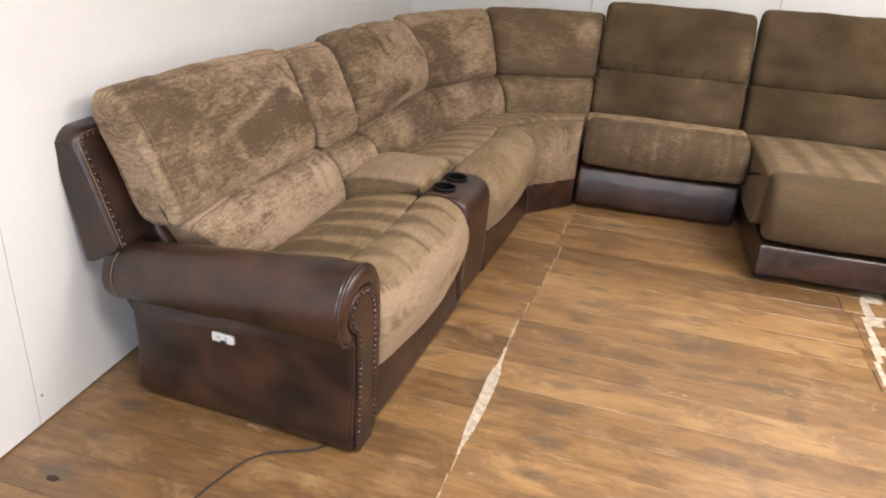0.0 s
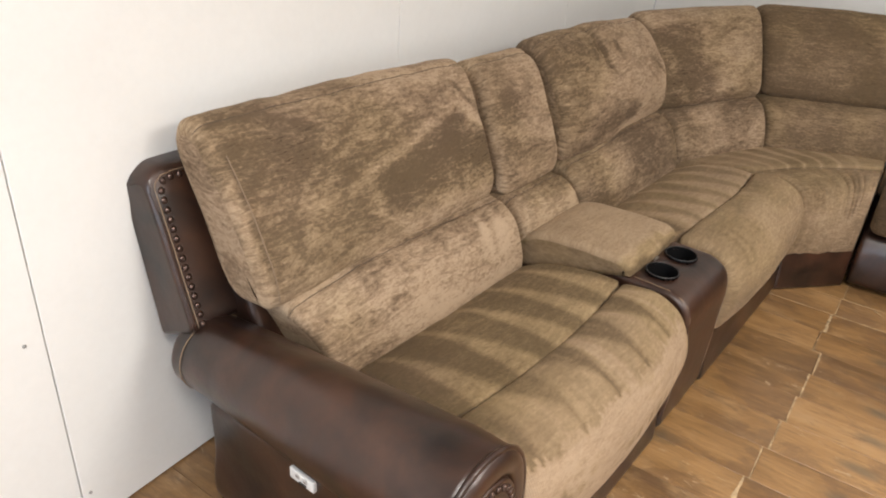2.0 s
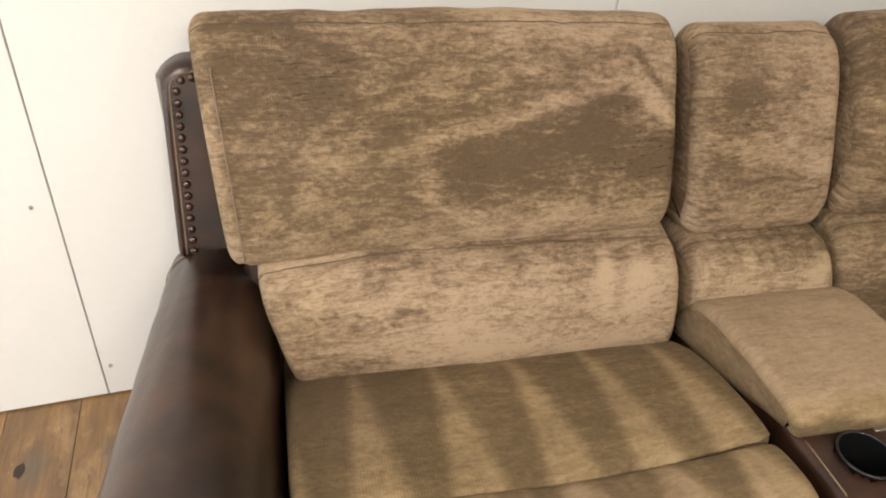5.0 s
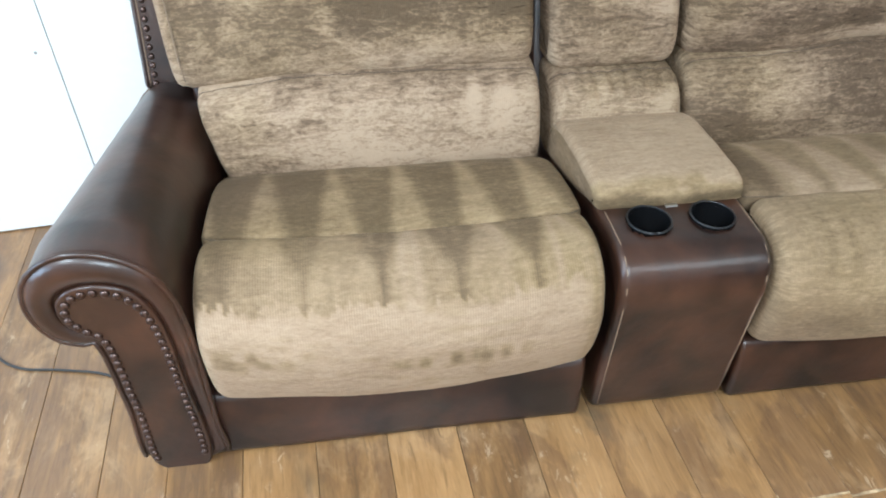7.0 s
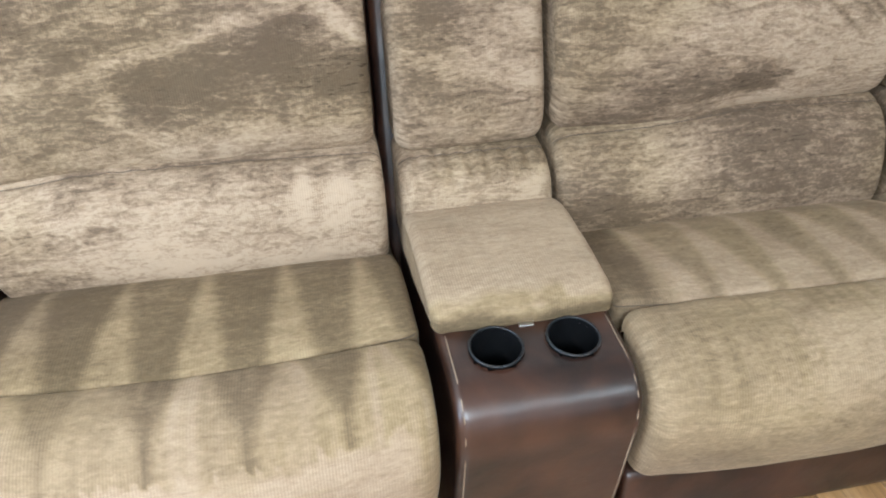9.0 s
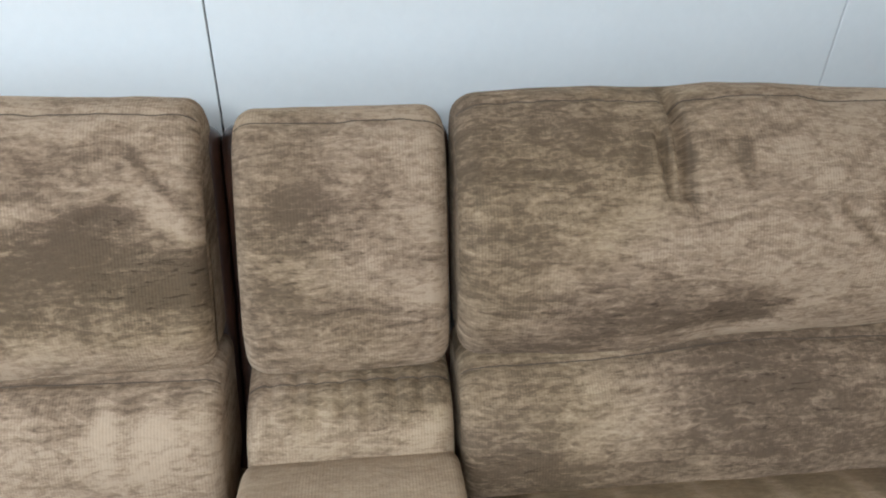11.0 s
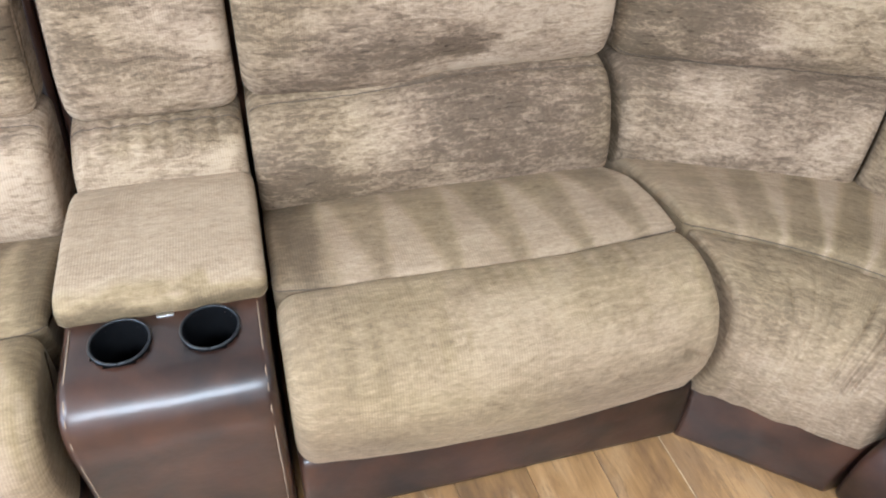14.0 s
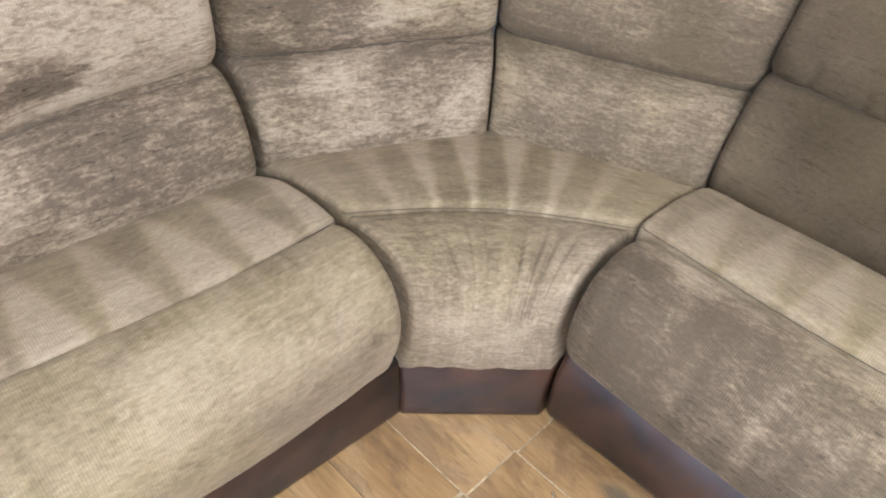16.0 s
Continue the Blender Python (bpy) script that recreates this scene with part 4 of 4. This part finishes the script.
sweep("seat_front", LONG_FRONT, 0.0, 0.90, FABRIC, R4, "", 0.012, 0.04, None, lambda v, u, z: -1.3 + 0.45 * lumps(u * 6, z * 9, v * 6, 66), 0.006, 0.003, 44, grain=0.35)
leather_base(R4, 0.005, 0.895, 1.705, 0.175, 0.30, 0.025)
for fu in (0.06, 0.84):
    part("foot", round_box(1.60, 1.66, fu - 0.03, fu + 0.03, -0.02, 0.03, 0.008, 2), BLACK, R4, "black plastic foot")
back_shell(R4, 0.01, 0.89)

# ---- corner wedge: the straight profiles bent round the corner
K1 = thing("corner_seat", pose(0, 0, 0), "fan-shaped brown chenille corner seat on leather base", "corner seat", "pieces of the sectional sofa")


def nap_k1_upper(v, u, z):
    """Dark strokes over the half beside the recliner, running out raggedly."""
    w = 0.03 * lumps(u * 20, z * 60, 0 * u, 45)
    return 0.05 - 0.95 * edge(0.20 + 0.25 * (0.85 - z) - u + 1.3 * w, 0.03) * edge(0.965 - z + 0.4 * w, 0.008)


def nap_k1_lower(v, u, z):
    w = 0.03 * lumps(u * 24, z * 50, 0 * u, 46)
    return 0.06 - 0.55 * edge(0.13 - u + w, 0.03) - 0.25 * edge(z - 0.60 + 0.5 * w, 0.01)


def nap_k1_front(v, u, z):
    """Darker and puckered under the seam, lighter below, with a dark reach beside the recliner."""
    w = 0.02 * lumps(u * 16, z * 60, 0 * u, 47)
    return -0.30 + 0.42 * edge(0.40 - z + 0.1 * (u - 0.5) + w, 0.008) * edge(u - 0.10 + w, 0.02) + 0.25 * np.clip(lumps(u * 60, z * 5, v * 5, 48), 0, 1)


def round_corner(sharp):
    def warp(v, u, z):
        a = u
        side = Vector((math.sin(radians(5)), -math.cos(radians(5)), 0))
        along = Vector((math.cos(radians(5)), math.sin(radians(5)), 0))
        lx, ly = v, np.full_like(v, 6.115)
        rx = 1.208 + v * side.x - 0.045 * along.x
        ry = 7.414 + v * side.y - 0.045 * along.y
        reach = (1.03 - v) / 0.52
        k = 0.195 * (reach if sharp else np.sign(reach) * np.abs(reach) ** 1.6)
        hat = (1 - np.abs(2 * a - 1)) if sharp else np.sin(math.pi * np.clip(a, 0, 1)) * 0.9 + 0.1 * (1 - np.abs(2 * a - 1))
        return (1 - a) * lx + a * rx - 0.70 * hat * k, (1 - a) * ly + a * ry + 0.71 * hat * k, z
    return warp


sweep("back_cushion_upper", shifted(BACK_UPPER, 0, 0.02), 0.0, 0.497, FABRIC, K1, "", 0.010, 0.03, round_corner(True), nap_k1_upper, 0.008, 0.004, 51, across=1.3, seams=[(0.390, 0.636)])
sweep("back_cushion_lower", [(v, z if z < 0.5 else 0.5 + (z - 0.5) * 1.14) for v, z in BACK_LOWER], 0.0, 0.497, FABRIC, K1, "", 0.010, 0.025, round_corner(True), nap_k1_lower, 0.006, 0.004, 52, across=1.3, dents=[("z", u, 0.635, u + 0.003, 0.635 - d, 0.006, 0.007) for u, d in ((0.06, 0.05), (0.10, 0.03), (0.24, 0.05), (0.28, 0.04), (0.32, 0.06), (0.36, 0.04), (0.41, 0.05))])
# right-hand pads darkened in the nap, painting in their weaker light
sweep("back_cushion_upper", shifted(BACK_UPPER, 0, 0.03), 0.503, 1.0, FABRIC, K1, "", 0.010, 0.03, round_corner(True), lambda v, u, z: -0.75 + 0.8 * blob(u, z, 0.93, 0.9, 0.05, 0.09), 0.008, 0.004, 53, across=1.3, grain=0.6, seams=[(0.390, 0.646)])
sweep("back_cushion_lower", [(v, z if z < 0.5 else 0.5 + (z - 0.5) * 1.2) for v, z in BACK_LOWER], 0.503, 1.0, FABRIC, K1, "", 0.010, 0.025, round_corner(True), lambda v, u, z: -0.4 + 0 * v, 0.006, 0.004, 54, across=1.3, grain=0.65)
sweep("seat_rear", [(v - 0.014 * (v > 0.8), z + 0.05 * max(0.0, 0.62 - v) / 0.24 * (z > 0.34)) for v, z in SEAT_REAR], 0.0, 1.0, FABRIC, K1, "", 0.010, 0.02, round_corner(False), lambda v, u, z: -0.04 + 0.36 * wedges(u, v, 0.13, 0.04, 1.0, 0.4, 0.7) * np.clip(1.3 - np.abs(u - 0.5) * 2.4, 0, 1), 0.002, 0.003, 55, across=0.8, grain=0.35, seams=[(0.826, 0.474)])
K_FRONT = [(v - 0.012 * (v > 0.9) - 0.016 * (v < 0.87), 0.45 + (z - 0.45) * 0.65 if z > 0.45 else z if z > 0.4 else 0.4 - (0.4 - z) * 1.26) for v, z in SEAT_FRONT]
sweep("seat_front", K_FRONT, 0.0, 0.985, FABRIC, K1, "", 0.010, 0.016, round_corner(False), nap_k1_front, 0.0, 0.004, 56, dents=[("z", 0.47, 0.5, 0.47, 0.43, 0.010, 0.005), ("z", 0.62, 0.5, 0.625, 0.36, 0.009, 0.015), ("z", 0.70, 0.5, 0.70, 0.33, 0.009, 0.014), ("z", 0.76, 0.5, 0.745, 0.35, 0.010, 0.014), ("z", 0.83, 0.49, 0.80, 0.36, 0.010, 0.010), ("z", 0.30, 0.48, 0.31, 0.44, 0.008, 0.006), ("z", 0.40, 0.49, 0.40, 0.42, 0.008, 0.006)], across=0.5, grain=0.6)


sweep("base", [(0.35, 0.0), (1.045, 0.0), (1.042, 0.10), (1.025, 0.19), (0.35, 0.19)], 0.005, 0.995, LEATHER, K1, "dark brown leather base panel", 0.012, 0.014, round_corner(False), None, 0, 0.001, 19, 0.018)
sweep("back_shell", SHELL, 0.02, 0.98, LEATHER, K1, "dark brown leather back shell", 0.02, 0.02, round_corner(True), None, 0, 0.001, 20, 0.02)

# ---------------------------------------------------------------- small marks on wall and floor
def screw_cap(along, z):
    """A small painted screw head on the left wall."""
    bm = bmesh.new()
    bmesh.ops.create_cone(bm, cap_ends=True, segments=12, radius1=0.005, radius2=0.0035, depth=0.004)
    for v in bm.verts:
        v.co = Vector((along + v.co.x, -v.co.z * -1.0 + 0.001, z + v.co.y))
    return part("screw_head", bm, SCREW, left, "small grey screw head")


SCREW = plain("grey_screw", (0.35, 0.34, 0.32), 0.5, 0.3)
for a, z in ((3.795, 0.10), (3.858, 0.57)):
    screw_cap(a, z)
knot = bmesh.new()
bmesh.ops.create_circle(knot, cap_ends=True, segments=14, radius=0.016)
for v in knot.verts:
    v.co = Vector((0.318 + v.co.x * (1.3 + 0.2 * math.sin(v.co.y * 300)), 3.462 + v.co.y * 0.75, 0.0006))
part("knot", knot, plain("dark_knot", (0.035, 0.022, 0.012), 0.7), floor, "dark knot in the floor plank", False).matrix_basis = ROOM.inverted()

# ---------------------------------------------------------------- power cable
cord = curve_through([(0.10, 3.16, 0.004), (0.30, 3.20, 0.004), (0.42, 3.27, 0.004), (0.50, 3.333, 0.004), (0.58, 3.394, 0.004), (0.667, 3.442, 0.004), (0.718, 3.515, 0.004), (0.735, 3.61, 0.004), (0.765, 3.73, 0.004), (0.82, 3.80, 0.004), (0.92, 3.86, 0.004), (0.97, 3.93, 0.005)], 8)
cable = part("power_cable", tube(cord, 0.0035, 6), CABLE)
tagged(cable, "thin black power cable lying on the floor", "cable")

# ---------------------------------------------------------------- floor planks
PITCH = 0.1657
FIELD = Matrix.Translation((1.315, 4.36, 0)) @ pose(0, 0, 0, 0, 0, 3.2)     # along the open joint
ON_FLOOR = ROOM.inverted() @ FIELD
rng = random.Random(5)
shared = {}


def row_at(row):
    """Where a row of boards begins."""
    return row * PITCH + 0.075 + (0.021 if row <= -4 else 0.0)


def end_at(row):
    """Where the boards of a row meet end to end along the open joint."""
    return float(np.interp(row_at(row + 0.5), [-0.5, 0.15, 0.5, 0.9, 1.34, 1.42, 1.9], [0.0, 0.02, 0.018, 0.058, 0.083, 0.048, 0.079]))


def plank(x0, x1, row):
    wide = row_at(row + 1) - row_at(row)
    key = (round(x1 - x0, 2), round(wide, 3))
    if key not in shared:
        bm = round_box(0, key[0], 0.0006, wide - 0.0006, -0.008, 0, 0.0009, 1)
        me = bpy.data.meshes.new("plank")
        bm.to_mesh(me)
        bm.free()
        me.materials.append(PLANK)
        shared[key] = me
    ob = new("plank", shared[key])
    ob.parent = floor
    ob.matrix_basis = ON_FLOOR @ pose(x0, row_at(row), rng.uniform(-0.0008, 0.0))
    return ob


def filler(x, y0, y1, width, upright=True):
    """Ragged chalky filler in a joint, wearing thin in places."""
    bm = bmesh.new()
    n = max(6, int((y1 - y0) / 0.006))
    lo, hi = [], []
    drift = wander = 0.0
    for i in range(n + 1):
        y = y0 + (y1 - y0) * i / n
        drift = 0.86 * drift + rng.uniform(-0.28, 0.28)
        wander = 0.9 * wander + rng.uniform(-0.15, 0.15)
        w = max(0.0012, width * (0.8 + 0.75 * drift))
        c = x + 0.4 * wander * width
        a, b = (c - w / 2, y), (c + w / 2, y)
        if not upright:
            a, b = a[::-1], b[::-1]
        lo.append(bm.verts.new((*a, 0.0005)))
        hi.append(bm.verts.new((*b, 0.0005)))
    for i in range(n):
        bm.faces.new((lo[i], hi[i], hi[i + 1], lo[i + 1]))
    low = bmesh.ops.extrude_face_region(bm, geom=bm.faces[:])
    for v in [g for g in low["geom"] if isinstance(g, bmesh.types.BMVert)]:
        v.co.z = -0.006
    ob = part("joint_filler", bm, FILLER, floor, "pale chalky filler in the plank joint", False)
    ob.matrix_basis = ON_FLOOR
    return ob


for row in range(-28, 26):
    jog = end_at(row)
    far = rng.choice((0.0, 0.012, 0.025))
    cuts = [-2.90, -1.40 + far, jog, 1.40 + far, 2.80 + far, 4.20, 5.60]
    y = row_at(row + 0.5)
    near = ON_FLOOR @ Vector((0, y, 0))
    if not -7.4 < near.y < 0.1:
        continue
    lo, hi = -near.x - 0.06, 5.66 - near.x                # boards end under the side walls
    cuts = [lo] + [c for c in cuts if lo + 0.05 < c < hi - 0.05] + [hi]
    for a, b in zip(cuts, cuts[1:]):
        plank(a + 0.002, b - 0.002, row)
    if -6 <= row < 12 and row not in (-2, -1, 0):
        filler(jog, row_at(row), row_at(row + 1), 0.013 if row in (2, 9) else 0.006)


def wide_filler():
    """The gap that was filled in: broad in the middle, tapering to both ends."""
    bm = bmesh.new()
    lo, hi = [], []
    for i in range(91):
        y = -2 * PITCH + 4 * PITCH * i / 90
        w = float(np.interp(y, [-0.33, -0.28, -0.20, -0.05, 0.08, 0.16, 0.21, 0.33], [0.006, 0.012, 0.030, 0.040, 0.042, 0.034, 0.013, 0.010]))
        c = float(np.interp(y, [-0.33, -0.05, 0.1, 0.33], [0.004, 0.014, 0.016, 0.018])) + rng.uniform(-0.002, 0.002)
        w += rng.uniform(-0.003, 0.003)
        lo.append(bm.verts.new((c - w / 2, y, 0.0009)))
        hi.append(bm.verts.new((c + w / 2, y, 0.0009)))
    for i in range(90):
        bm.faces.new((lo[i], hi[i], hi[i + 1], lo[i + 1]))
    low = bmesh.ops.extrude_face_region(bm, geom=bm.faces[:])
    for v in [g for g in low["geom"] if isinstance(g, bmesh.types.BMVert)]:
        v.co.z = -0.006
    ob = part("joint_filler", bm, PALE, floor, "broad pale filler in the open plank joint", False)
    ob.matrix_basis = ON_FLOOR


wide_filler()
# the mended patch with two loose scraps of board
for y0, y1, c, w in ((0.62, 0.80, 1.440, 0.022), (0.80, 1.00, 1.475, 0.05), (1.00, 1.20, 1.510, 0.085), (1.20, 1.40, 1.545, 0.10), (1.40, 1.49, 1.565, 0.10)):
    bm = bmesh.new()
    n = 24
    lo = [bm.verts.new((c - w / 2 - 0.1 * w * (1 - i / n) + rng.uniform(-0.003, 0.003), y0 + (y1 - y0) * i / n, 0.0009)) for i in range(n + 1)]
    hi = [bm.verts.new((c + w / 2 - 0.1 * w * (1 - i / n) + rng.uniform(-0.003, 0.003), y0 + (y1 - y0) * i / n, 0.0009)) for i in range(n + 1)]
    for i in range(n):
        bm.faces.new((lo[i], hi[i], hi[i + 1], lo[i + 1]))
    part("joint_filler", bm, PALE, floor, "broad pale filler in the open plank joint", False).matrix_basis = ON_FLOOR
for x0, x1, y0, y1 in ((1.490, 1.60, 0.93, 1.12), (1.470, 1.58, 0.73, 0.86), (1.530, 1.65, 1.22, 1.36)):
    part("plank", round_box(x0, x1, y0, y1, 0.0004, 0.004, 0.0015, 1), PLANK, floor, "short scrap of plank", False).matrix_basis = ON_FLOOR
for row, xa, xb, w in ((10, -0.22, 0.07, 0.0022), (10, 0.07, 0.36, 0.006), (11, 0.08, 0.38, 0.003), (8, 0.046, 0.083, 0.004), (5, 0.04, 0.07, 0.003)):
    filler(row_at(row), xa, xb, w, False)
chip = part("wood_chip", round_box(-0.022, 0.022, -0.003, 0.003, 0, 0.004, 0.0015, 1), FILLER)
chip.matrix_world = pose(1.426, 6.235, 0.0004, 0, 0, -38)
tagged(chip, "small pale splinter of wood lying on the planks", "splinter")
